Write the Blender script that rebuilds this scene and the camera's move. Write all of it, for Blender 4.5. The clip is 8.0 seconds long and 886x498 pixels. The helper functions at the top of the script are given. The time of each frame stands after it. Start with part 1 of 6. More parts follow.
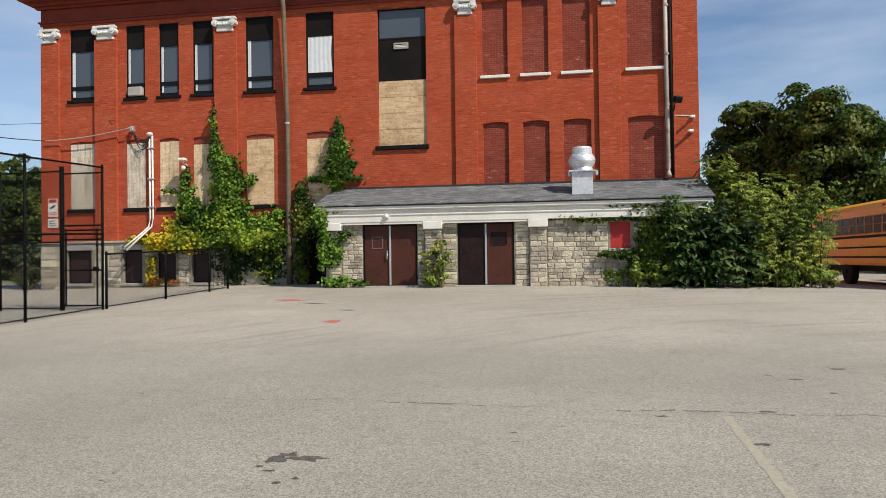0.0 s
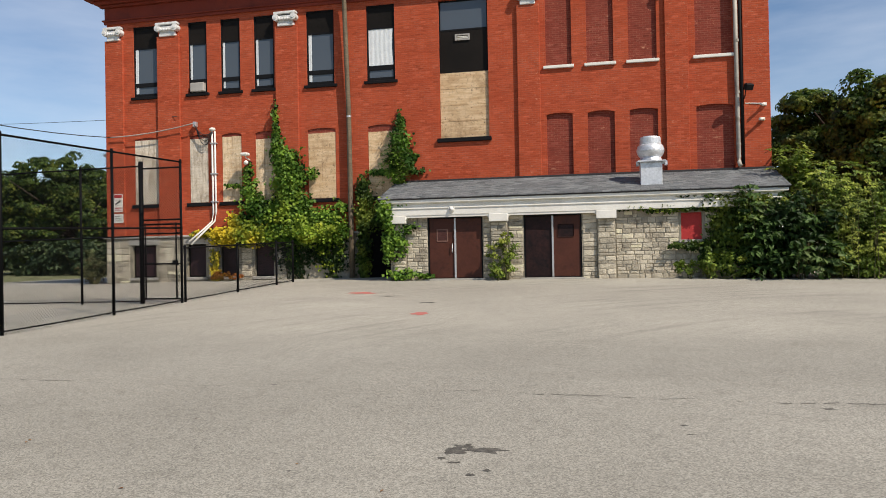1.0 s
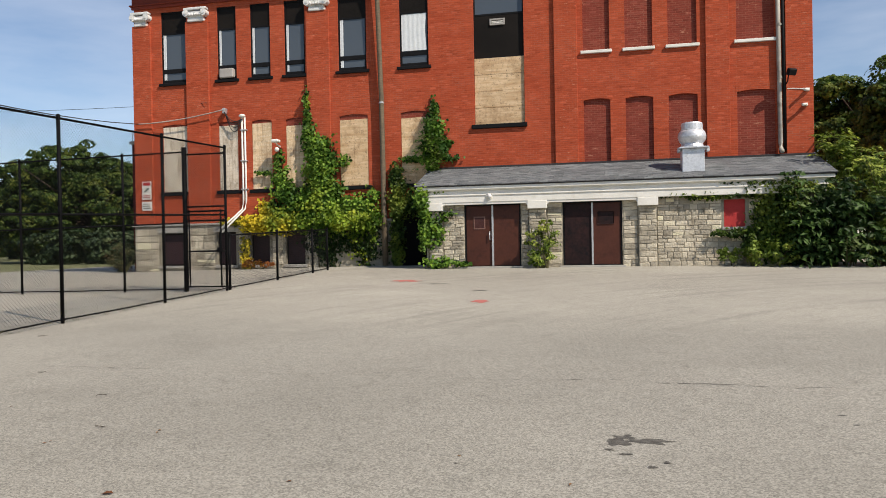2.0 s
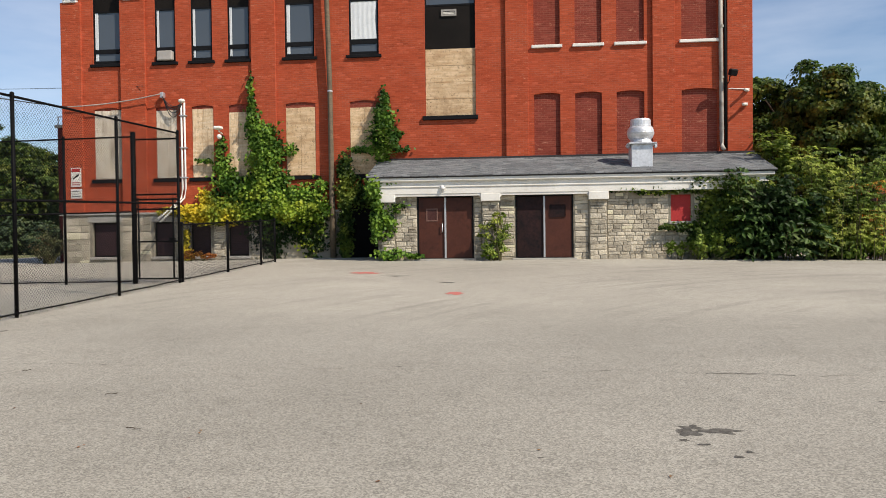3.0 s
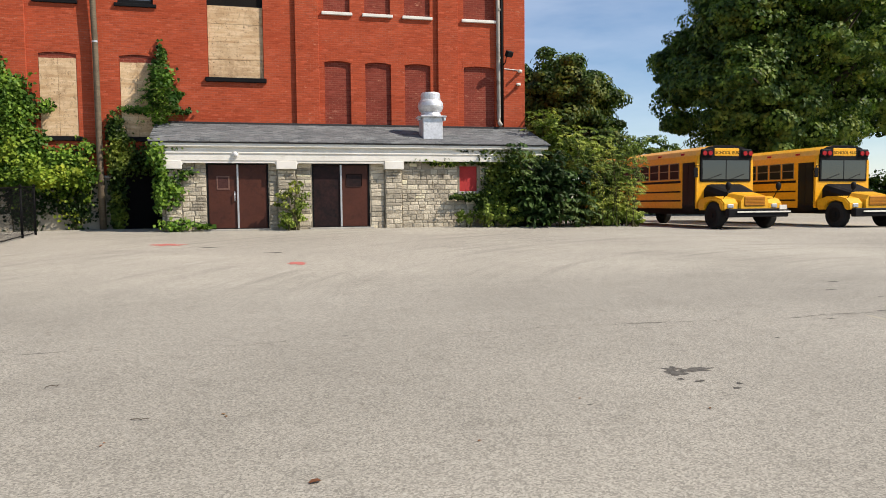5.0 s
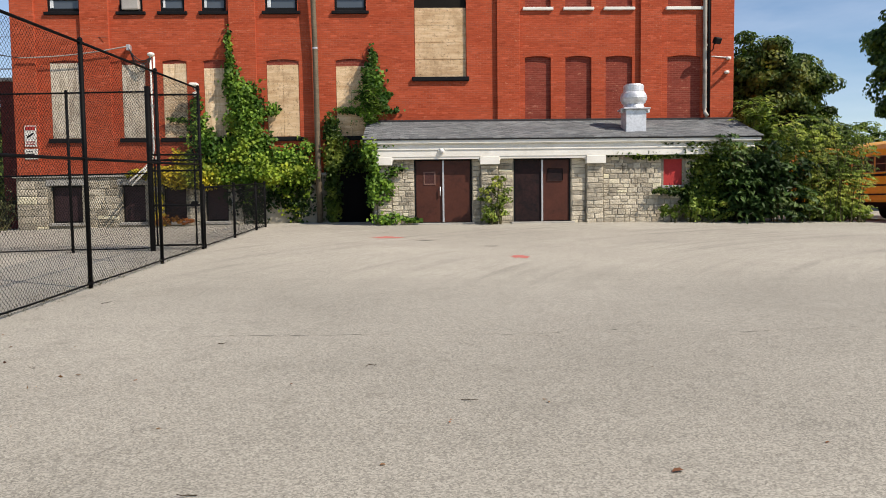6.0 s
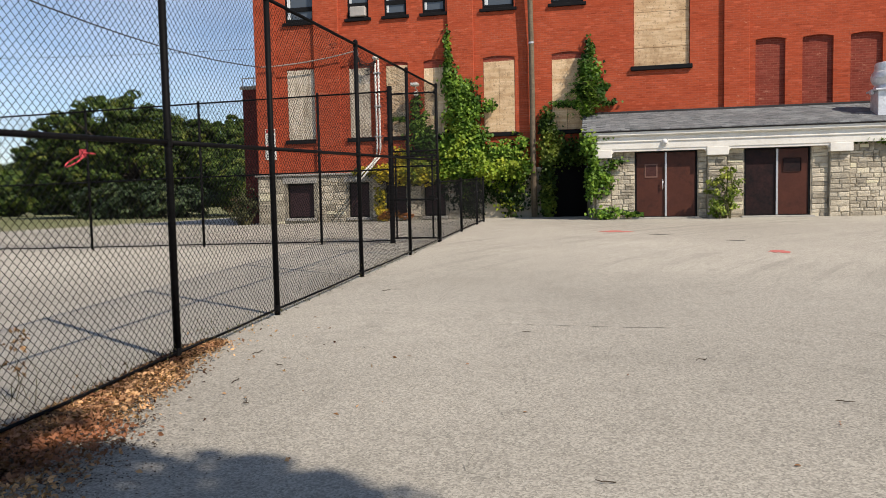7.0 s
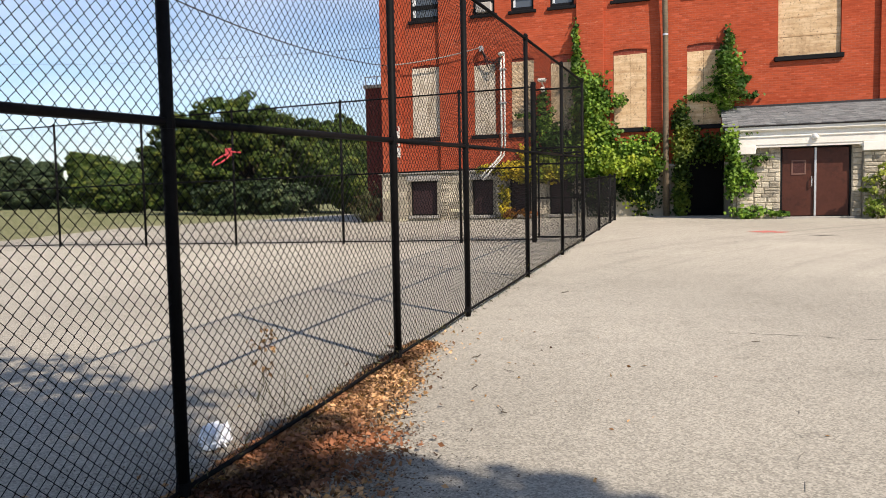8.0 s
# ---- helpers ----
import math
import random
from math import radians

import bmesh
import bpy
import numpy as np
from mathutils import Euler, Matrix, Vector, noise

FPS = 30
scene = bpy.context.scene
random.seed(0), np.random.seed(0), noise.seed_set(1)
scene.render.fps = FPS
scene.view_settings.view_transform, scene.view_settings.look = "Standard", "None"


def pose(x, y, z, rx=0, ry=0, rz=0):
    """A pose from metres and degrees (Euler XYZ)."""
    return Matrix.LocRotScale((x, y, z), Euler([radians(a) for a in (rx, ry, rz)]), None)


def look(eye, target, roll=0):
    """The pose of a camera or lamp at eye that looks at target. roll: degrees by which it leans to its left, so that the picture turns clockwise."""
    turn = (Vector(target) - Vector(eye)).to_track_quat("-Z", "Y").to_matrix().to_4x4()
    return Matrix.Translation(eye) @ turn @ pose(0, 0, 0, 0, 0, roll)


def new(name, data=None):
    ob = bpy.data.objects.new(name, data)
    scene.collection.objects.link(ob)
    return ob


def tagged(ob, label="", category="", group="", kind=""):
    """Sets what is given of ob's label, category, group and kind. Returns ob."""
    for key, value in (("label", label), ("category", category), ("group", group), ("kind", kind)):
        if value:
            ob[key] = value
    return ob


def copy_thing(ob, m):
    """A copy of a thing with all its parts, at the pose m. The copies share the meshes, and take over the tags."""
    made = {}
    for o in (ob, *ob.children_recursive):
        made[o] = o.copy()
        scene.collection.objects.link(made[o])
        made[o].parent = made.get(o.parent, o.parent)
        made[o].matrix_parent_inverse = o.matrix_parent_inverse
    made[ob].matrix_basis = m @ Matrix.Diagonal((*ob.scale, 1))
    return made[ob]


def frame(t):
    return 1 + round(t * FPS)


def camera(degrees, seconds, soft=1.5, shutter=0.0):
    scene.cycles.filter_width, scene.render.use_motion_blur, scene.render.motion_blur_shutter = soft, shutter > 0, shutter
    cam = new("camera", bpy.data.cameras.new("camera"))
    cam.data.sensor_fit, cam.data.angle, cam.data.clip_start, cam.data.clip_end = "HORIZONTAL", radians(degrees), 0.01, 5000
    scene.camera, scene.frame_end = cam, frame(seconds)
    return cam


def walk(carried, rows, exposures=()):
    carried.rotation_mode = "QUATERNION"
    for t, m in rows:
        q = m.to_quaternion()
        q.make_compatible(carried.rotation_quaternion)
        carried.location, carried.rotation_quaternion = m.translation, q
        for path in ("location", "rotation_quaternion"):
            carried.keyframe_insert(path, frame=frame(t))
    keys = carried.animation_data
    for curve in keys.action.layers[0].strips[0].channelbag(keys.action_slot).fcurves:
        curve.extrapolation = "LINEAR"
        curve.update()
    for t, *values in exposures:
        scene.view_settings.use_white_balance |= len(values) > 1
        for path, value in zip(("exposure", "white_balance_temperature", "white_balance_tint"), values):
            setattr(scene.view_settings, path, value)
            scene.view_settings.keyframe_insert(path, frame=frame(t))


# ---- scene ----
cam = camera(61.9, 8.0, soft=0.95)
METRES, EYE, TILT, LEAN, TURN = 9.4, 1.74, 0.0, 0.0, 9.7
ROWS = [
    (0.0, 0.0, 0.0, 0.0, 0.01, 0.8, 0.76),
    (0.5, -0.0605, 0.0006, 0.0, 0.91, 1.03, 0.78),
    (1.0, -0.1221, 0.0123, -0.0031, 2.46, 0.37, 1.06),
    (1.2, -0.1474, 0.0197, -0.0032, 3.1888, 0.1803, 1.1964),
    (1.75, -0.217, 0.031, -0.0055, 3.45, -0.25, 1.1),
    (2.3, -0.2863, 0.0414, -0.0081, 0.2723, -0.6998, 0.9406),
    (2.5, -0.3113, 0.0466, -0.0095, -1.54, -0.81, 0.83),
    (3.0, -0.3688, 0.0565, -0.0079, -3.67, -1.1, 0.66),
    (3.5, -0.4282, 0.0757, -0.0065, -2.48, -1.61, 0.8),
    (4.0, -0.4901, 0.0832, -0.0091, -2.53, -2.33, 0.96),
    (4.5, -0.5482, 0.0971, -0.0116, -12.09, -3.17, 0.78),
    (4.7, -0.5705, 0.1016, -0.01, -18.6348, -3.4242, 0.4692),
    (5.0, -0.6053, 0.1085, -0.01, -24.6, -3.6, 0.55),
    (5.25, -0.634, 0.1135, -0.01, -25.3, -3.75, 0.6),
    (5.5, -0.6628, 0.1185, -0.01, -22.8, -3.9, 0.66),
    (5.8, -0.6985, 0.1244, -0.0099, -16.4842, -4.0051, 0.7343),
    (6.0, -0.7199, 0.1306, -0.0087, -11.68, -3.89, 0.7),
    (6.5, -0.7867, 0.1378, -0.0125, -3.69, -3.83, 0.98),
    (7.0, -0.8497, 0.1557, -0.0157, 2.13, -3.9, 1.2),
    (7.5, -0.9168, 0.1672, -0.0168, 10.5, -3.93, 1.32),
    (8.0, -0.9786, 0.1763, -0.0114, 9.21, -3.97, 1.1),
]
EXPOSURES = [(0.0, 0.01, 6650, 11), (2.5, 0.07, 6700, 12), (4.5, 0.24, 6700, 12.5), (6.5, 0.19, 6700, 13), (7.2, 0.2, 6800, 14), (8.0, 0.5, 6950, 15)]
walk(cam, [(t, pose(0, 0, EYE, TILT, LEAN, TURN) @ pose(METRES * x, METRES * y, METRES * z, 90 + pitch, roll, yaw)) for t, x, y, z, yaw, pitch, roll in ROWS], EXPOSURES)

# ---- light ----
SUN_FROM = Vector((0.84, -0.54, 1.02)).normalized()
world = bpy.data.worlds.new("sky")
scene.world = world
world.use_nodes = True
wn, wl = world.node_tree.nodes, world.node_tree.links
wn.clear()
sky = wn.new("ShaderNodeTexSky")
sky.sky_type, sky.sun_disc = "NISHITA", False
sky.sun_elevation = math.asin(SUN_FROM.z)
sky.sun_rotation = math.atan2(SUN_FROM.x, SUN_FROM.y)
sky.air_density, sky.dust_density, sky.ozone_density = 1.0, 0.12, 4.0
coord, stretch = wn.new("ShaderNodeTexCoord"), wn.new("ShaderNodeMapping")
stretch.inputs["Scale"].default_value = (1.6, 1.6, 7.0)
stretch.inputs["Rotation"].default_value = (0.12, 0.1, 0.4)
cirrus, veil = wn.new("ShaderNodeTexNoise"), wn.new("ShaderNodeValToRGB")
cirrus.inputs["Scale"].default_value, cirrus.inputs["Detail"].default_value, cirrus.inputs["Roughness"].default_value = 2.2, 6.0, 0.55
veil.color_ramp.elements[0].position, veil.color_ramp.elements[1].position = 0.36, 0.9
veil.color_ramp.elements[1].color = (0.4, 0.4, 0.4, 1)
cloudy, back, out = wn.new("ShaderNodeMixRGB"), wn.new("ShaderNodeBackground"), wn.new("ShaderNodeOutputWorld")
cloudy.inputs[2].default_value = (8.0, 8.6, 9.6, 1)
wl.new(coord.outputs["Generated"], stretch.inputs[0])
wl.new(stretch.outputs[0], cirrus.inputs["Vector"])
wl.new(cirrus.outputs["Fac"], veil.inputs[0])
wl.new(veil.outputs[0], cloudy.inputs[0])
wl.new(sky.outputs[0], cloudy.inputs[1])
wl.new(cloudy.outputs[0], back.inputs[0])
wl.new(back.outputs[0], out.inputs[0])
back.inputs[1].default_value = 0.112
sun = new("sun", bpy.data.lights.new("sun", "SUN"))
sun.data.energy, sun.data.angle, sun.data.color = 4.9, radians(0.55), (1.0, 0.93, 0.82)
sun.matrix_world = look(SUN_FROM * 60, (0, 0, 0))

# ---- materials ----


def shader(name, rough=0.8, metal=0.0, spec=0.4):
    m = bpy.data.materials.new(name)
    m.use_nodes = True
    b = m.node_tree.nodes["Principled BSDF"]
    b.inputs["Roughness"].default_value, b.inputs["Metallic"].default_value = rough, metal
    b.inputs["Specular IOR Level"].default_value = spec
    return m, m.node_tree.nodes, m.node_tree.links, b


def mixed(n, l, fac, a, b, blend="MIX"):
    """A colour mix; each of fac, a, b is a socket or a value."""
    k = n.new("ShaderNodeMixRGB")
    k.blend_type = blend
    for i, v in enumerate((fac, a, b)):
        if isinstance(v, bpy.types.NodeSocket):
            l.new(v, k.inputs[i])
        else:
            k.inputs[i].default_value = v if i == 0 else (*v, 1)
    return k.outputs[0]


def cloud(n, l, scale, detail=4, rough=0.6, lo=0.35, hi=0.65, vector=None):
    """Noise in metres, stretched between lo and hi to 0..1."""
    t, r = n.new("ShaderNodeTexNoise"), n.new("ShaderNodeMapRange")
    t.inputs["Scale"].default_value, t.inputs["Detail"].default_value, t.inputs["Roughness"].default_value = scale, detail, rough
    if vector is None:
        vector = n.new("ShaderNodeNewGeometry").outputs["Position"]
    l.new(vector, t.inputs["Vector"])
    r.inputs["From Min"].default_value, r.inputs["From Max"].default_value = lo, hi
    l.new(t.outputs["Fac"], r.inputs["Value"])
    return r.outputs[0]


def stretched(n, l, sx, sy, sz):
    g, k = n.new("ShaderNodeNewGeometry"), n.new("ShaderNodeMapping")
    k.inputs["Scale"].default_value = (sx, sy, sz)
    l.new(g.outputs["Position"], k.inputs[0])
    return k.outputs[0]


def bumped(n, l, b, height, strength, distance):
    k = n.new("ShaderNodeBump")
    k.inputs["Strength"].default_value, k.inputs["Distance"].default_value = strength, distance
    l.new(height, k.inputs["Height"])
    l.new(k.outputs[0], b.inputs["Normal"])


def worn(name, base, other, rough=0.8, metal=0.0, big=0.8, fine=30.0, dirt=None, bump=0.2, each=0.0, spec=0.18, grainy=0.35):
    """Paint, stone or metal: a base colour that drifts to another, fine grain, some dirt, a slight change from piece to piece."""
    m, n, l, b = shader(name, rough, metal, spec)
    c = mixed(n, l, cloud(n, l, big), base, other)
    grain = cloud(n, l, fine, 5)
    c = mixed(n, l, grainy, c, mixed(n, l, grain, tuple(v * 0.6 for v in base), tuple(min(1, v * 1.35) for v in other)))
    if dirt:
        c = mixed(n, l, cloud(n, l, 2.3, 6, 0.65, 0.52, 0.75), c, dirt)
    if each:
        o, r = n.new("ShaderNodeObjectInfo"), n.new("ShaderNodeMapRange")
        r.inputs["To Min"].default_value, r.inputs["To Max"].default_value = 1 - each, 1 + each
        l.new(o.outputs["Random"], r.inputs["Value"])
        c = mixed(n, l, 1.0, c, r.outputs[0], "MULTIPLY")
        rare = n.new("ShaderNodeMapRange")
        rare.inputs["From Min"].default_value, rare.inputs["From Max"].default_value = 0.94, 0.96
        l.new(o.outputs["Random"], rare.inputs["Value"])
        c = mixed(n, l, rare.outputs[0], c, (0.68, 0.62, 0.44))
    l.new(c, b.inputs["Base Color"])
    if bump:
        bumped(n, l, b, grain, bump, 0.01)
    return m


def brickwork(name, one, two, mortar, stain, bump=0.35):
    m, n, l, b = shader(name, 0.9, 0, 0.1)
    g, sep, add, com = n.new("ShaderNodeNewGeometry"), n.new("ShaderNodeSeparateXYZ"), n.new("ShaderNodeMath"), n.new("ShaderNodeCombineXYZ")
    l.new(g.outputs["Position"], sep.inputs[0])
    l.new(sep.outputs["X"], add.inputs[0])
    l.new(sep.outputs["Y"], add.inputs[1])
    l.new(add.outputs[0], com.inputs["X"])
    l.new(sep.outputs["Z"], com.inputs["Y"])
    t = n.new("ShaderNodeTexBrick")
    l.new(com.outputs[0], t.inputs["Vector"])
    for key, v in (("Scale", 1.0), ("Brick Width", 0.215), ("Row Height", 0.075), ("Mortar Size", 0.009), ("Mortar Smooth", 0.3), ("Bias", -0.1)):
        t.inputs[key].default_value = v
    t.inputs["Color1"].default_value, t.inputs["Color2"].default_value, t.inputs["Mortar"].default_value = (*one, 1), (*two, 1), (*mortar, 1)
    c = mixed(n, l, cloud(n, l, 0.9, 5, 0.6, 0.3, 0.75, stretched(n, l, 0.5, 0.5, 1.6)), t.outputs["Color"], stain)
    odd, high, low = n.new("ShaderNodeTexBrick"), n.new("ShaderNodeMapRange"), n.new("ShaderNodeMapRange")
    l.new(com.outputs[0], odd.inputs["Vector"])
    for key, v in (("Scale", 1.0), ("Brick Width", 0.215), ("Row Height", 0.075), ("Mortar Size", 0.009)):
        odd.inputs[key].default_value = v
    odd.inputs["Color1"].default_value, odd.inputs["Color2"].default_value, odd.inputs["Mortar"].default_value = (0, 0, 0, 1), (1, 1, 1, 1), (0.5, 0.5, 0.5, 1)
    high.inputs["From Min"].default_value, high.inputs["From Max"].default_value, high.inputs["To Max"].default_value = 0.84, 0.98, 0.55
    low.inputs["From Min"].default_value, low.inputs["From Max"].default_value, low.inputs["To Max"].default_value = 0.2, 0.04, 0.5
    l.new(odd.outputs["Color"], high.inputs["Value"])
    l.new(odd.outputs["Color"], low.inputs["Value"])
    c = mixed(n, l, high.outputs[0], c, tuple(min(1, v * 1.25 + 0.03) for v in one))
    c = mixed(n, l, low.outputs[0], c, tuple(v * 0.5 for v in two))
    c = mixed(n, l, 0.3, c, mixed(n, l, cloud(n, l, 6, 6, 0.75, 0.34, 0.66, stretched(n, l, 0.5, 0.5, 4.0)), tuple(v * 0.5 for v in one), tuple(min(1, v * 1.7) for v in one)))
    pale = cloud(n, l, 5.0, 5, 0.75, 0.6, 0.82, stretched(n, l, 0.8, 0.8, 2.0))
    c = mixed(n, l, pale, c, (0.62, 0.3, 0.19))
    l.new(c, b.inputs["Base Color"])
    inv = n.new("ShaderNodeInvert")
    l.new(t.outputs["Fac"], inv.inputs["Color"])
    bumped(n, l, b, inv.outputs[0], bump, 0.012)
    return m


def planks(name, base, other, streak, knot=None, each=0.06, rain=True):
    """Plywood and boards: grain along x, blotches, knots."""
    m, n, l, b = shader(name, 0.75, 0, 0.3)
    along = stretched(n, l, 1.2, 1.2, 9.0)
    c = mixed(n, l, cloud(n, l, 2.0, 6, 0.6, 0.3, 0.7, along), base, other)
    down = stretched(n, l, 9.0, 9.0, 0.7) if rain else stretched(n, l, 0.5, 0.5, 4.5)
    c = mixed(n, l, cloud(n, l, 1.6, 5, 0.6, 0.48, 0.78, down), c, streak)
    c = mixed(n, l, cloud(n, l, 9.0, 6, 0.9, 0.53, 0.68, stretched(n, l, 1.3, 1, 1.0)), c, knot or streak)
    mould = cloud(n, l, 1.7, 7, 0.75, 0.5, 0.74, stretched(n, l, 1.0, 1.0, 0.8))
    c = mixed(n, l, mould, c, tuple((2 * p + q) / 3 * 0.72 for p, q in zip(streak, base)))
    o, r = n.new("ShaderNodeObjectInfo"), n.new("ShaderNodeMapRange")
    r.inputs["To Min"].default_value, r.inputs["To Max"].default_value = 1 - each, 1 + each
    l.new(o.outputs["Random"], r.inputs["Value"])
    c = mixed(n, l, 1.0, c, r.outputs[0], "MULTIPLY")
    l.new(c, b.inputs["Base Color"])
    return m


def foliage(name, dark, light, accent, amount=0.15, rough=0.5):
    """Leaves: each its own green, some of another colour, letting light through."""
    m, n, l, b = shader(name, rough, 0, 0.16)
    g = n.new("ShaderNodeNewGeometry")
    r = g.outputs["Random Per Island"]
    c = mixed(n, l, r, dark, light)
    c = mixed(n, l, cloud(n, l, 1.1, 3, 0.6, 0.4, 0.62), c, tuple(v * 0.65 for v in dark))
    pick = cloud(n, l, 0.9, 3, 0.6, 0.6 - amount * 0.8, 0.78 - amount * 0.8)
    c = mixed(n, l, pick, c, accent)
    l.new(c, b.inputs["Base Color"])
    t, s, o = n.new("ShaderNodeBsdfTranslucent"), n.new("ShaderNodeMixShader"), n["Material Output"]
    l.new(mixed(n, l, 1.0, c, (1.0, 1.25, 0.5), "MULTIPLY"), t.inputs["Color"])
    s.inputs[0].default_value = 0.25
    l.new(b.outputs[0], s.inputs[1])
    l.new(t.outputs[0], s.inputs[2])
    l.new(s.outputs[0], o.inputs["Surface"])
    return m


TURNING = (7.6, 5.5)  # middle of the turning circle worn into the lot


def tarmac(name, base, dark, pale):
    """Old bleached asphalt: stones in binder, broad drifts, faint tyre bands, patches of dust."""
    m, n, l, b = shader(name, 0.94, 0, 0.14)
    v = n.new("ShaderNodeTexVoronoi")
    v.inputs["Scale"].default_value = 88.0
    g = n.new("ShaderNodeNewGeometry")
    l.new(g.outputs["Position"], v.inputs["Vector"])
    hue, gain = n.new("ShaderNodeSeparateColor"), n.new("ShaderNodeMapRange")
    l.new(v.outputs["Color"], hue.inputs[0])
    gain.inputs["To Min"].default_value, gain.inputs["To Max"].default_value = 0.56, 1.4
    l.new(hue.outputs[0], gain.inputs["Value"])
    c = mixed(n, l, cloud(n, l, 0.22, 5, 0.55, 0.3, 0.7), base, pale)
    c = mixed(n, l, cloud(n, l, 0.7, 6, 0.6, 0.5, 1.0, stretched(n, l, 0.3, 0.8, 1)), c, tuple((p + q) / 2 for p, q in zip(base, dark)))
    c = mixed(n, l, cloud(n, l, 3.0, 6, 0.7, 0.55, 0.95), c, dark)
    away, far, ring = n.new("ShaderNodeVectorMath"), n.new("ShaderNodeVectorMath"), n.new("ShaderNodeTexNoise")
    away.operation, far.operation, ring.noise_dimensions = "SUBTRACT", "LENGTH", "1D"
    away.inputs[1].default_value = (*TURNING, 0)
    l.new(g.outputs["Position"], away.inputs[0])
    l.new(away.outputs[0], far.inputs[0])
    l.new(far.outputs["Value"], ring.inputs["W"])
    ring.inputs["Scale"].default_value, ring.inputs["Detail"].default_value = 2.6, 4.0
    band, tread = n.new("ShaderNodeMapRange"), n.new("ShaderNodeMath")
    band.inputs["From Min"].default_value, band.inputs["From Max"].default_value, band.inputs["To Max"].default_value = 0.5, 0.68, 0.42
    l.new(ring.outputs["Fac"], band.inputs["Value"])
    tread.operation = "MULTIPLY"
    l.new(band.outputs[0], tread.inputs[0])
    split, deep = n.new("ShaderNodeSeparateXYZ"), n.new("ShaderNodeMapRange")
    deep.interpolation_type = "SMOOTHSTEP"
    deep.inputs["From Min"].default_value, deep.inputs["From Max"].default_value = 9.0, 13.5
    l.new(g.outputs["Position"], split.inputs[0])
    l.new(split.outputs["Y"], deep.inputs["Value"])
    l.new(deep.outputs[0], tread.inputs[1])
    # Tone runs from darker below y 9 to paler past 13.5.
    c = mixed(n, l, 1.0, c, mixed(n, l, deep.outputs[0], (0.95, 0.95, 0.95), (1.13, 1.125, 1.11)), "MULTIPLY")
    part_worn = mixed(n, l, cloud(n, l, 0.3, 3, 0.5, 0.4, 0.6), (0, 0, 0), tread.outputs[0])
    c = mixed(n, l, part_worn, c, dark)
    c = mixed(n, l, 0.8, c, gain.outputs[0], "MULTIPLY")
    speck = cloud(n, l, 55.0, 3, 0.7, 0.6, 0.72)
    c = mixed(n, l, speck, c, tuple(k * 0.6 for k in dark))
    l.new(c, b.inputs["Base Color"])
    bumped(n, l, b, hue.outputs[0], 0.22, 0.005)
    return m


def glassy(name, tint, rough=0.03, spec=0.6):
    m, n, l, b = shader(name, rough, 0, spec)
    b.inputs["Base Color"].default_value = (*tint, 1)
    return m


BRICK = brickwork("red_brick", (0.45, 0.086, 0.035), (0.29, 0.052, 0.026), (0.33, 0.125, 0.085), (0.29, 0.048, 0.022))
# Dark copy of the red brick: the wing's shade is in its colour.
SHADEBRICK = brickwork("shade_darkened_brick", (0.13, 0.028, 0.024), (0.09, 0.022, 0.02), (0.1, 0.04, 0.035), (0.1, 0.024, 0.022))
INFILL = brickwork("infill_brick", (0.25, 0.052, 0.033), (0.16, 0.036, 0.025), (0.31, 0.13, 0.09), (0.16, 0.036, 0.025))
REDPAINT = worn("red_cornice_paint", (0.25, 0.042, 0.022), (0.19, 0.033, 0.02), 0.6, dirt=(0.14, 0.03, 0.02))
STONE = worn("grey_stone", (0.58, 0.515, 0.395), (0.38, 0.335, 0.26), 0.9, big=3.5, fine=22, dirt=(0.17, 0.14, 0.1), bump=0.9, each=0.32, spec=0.15)
MORTAR = worn("mortar", (0.36, 0.32, 0.245), (0.25, 0.225, 0.175), 0.95, big=2, fine=40, dirt=(0.1, 0.09, 0.07), bump=0.4)
WHITE = worn("white_paint", (0.78, 0.755, 0.69), (0.69, 0.665, 0.60), 0.55, big=1.2, fine=18, dirt=(0.62, 0.59, 0.52), bump=0.04, grainy=0.1)
CAPITAL = worn("white_capital", (0.76, 0.75, 0.73), (0.62, 0.61, 0.59), 0.6, big=6, fine=25, dirt=(0.35, 0.33, 0.3))
BLACK = worn("black_trim", (0.006, 0.006, 0.007), (0.012, 0.012, 0.013), 0.6, fine=20, bump=0.1, spec=0.1)
# Near-black of the panel that stands in for shade beside the annex.
SHADEBLACK = worn("corner_shade_black", (0.003, 0.003, 0.003), (0.006, 0.006, 0.006), 0.85, bump=0.1, spec=0.04)
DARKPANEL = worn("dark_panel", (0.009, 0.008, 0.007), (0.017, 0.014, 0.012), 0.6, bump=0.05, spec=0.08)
GLASS = glassy("window_glass", (0.075, 0.09, 0.105))
CURTAIN = worn("white_curtain", (0.72, 0.74, 0.74), (0.62, 0.65, 0.66), 0.8, big=5)
PLY = planks("plywood", (0.56, 0.37, 0.2), (0.74, 0.56, 0.36), (0.44, 0.26, 0.125), (0.13, 0.075, 0.035), 0.1, False)
OLDPLY = planks("weathered_plywood", (0.6, 0.41, 0.23), (0.78, 0.64, 0.45), (0.33, 0.2, 0.11), (0.22, 0.15, 0.09), 0.14)
GREYPLY = planks("greyed_plywood", (0.56, 0.47, 0.35), (0.7, 0.63, 0.53), (0.24, 0.17, 0.11), (0.2, 0.14, 0.09), 0.1)
SHINGLE = worn("grey_shingle", (0.13, 0.135, 0.145), (0.21, 0.21, 0.215), 0.95, big=1.6, fine=50, dirt=(0.08, 0.08, 0.085), bump=0.5)
TAR = worn("roof_tar", (0.03, 0.028, 0.03), (0.05, 0.045, 0.045), 0.7)
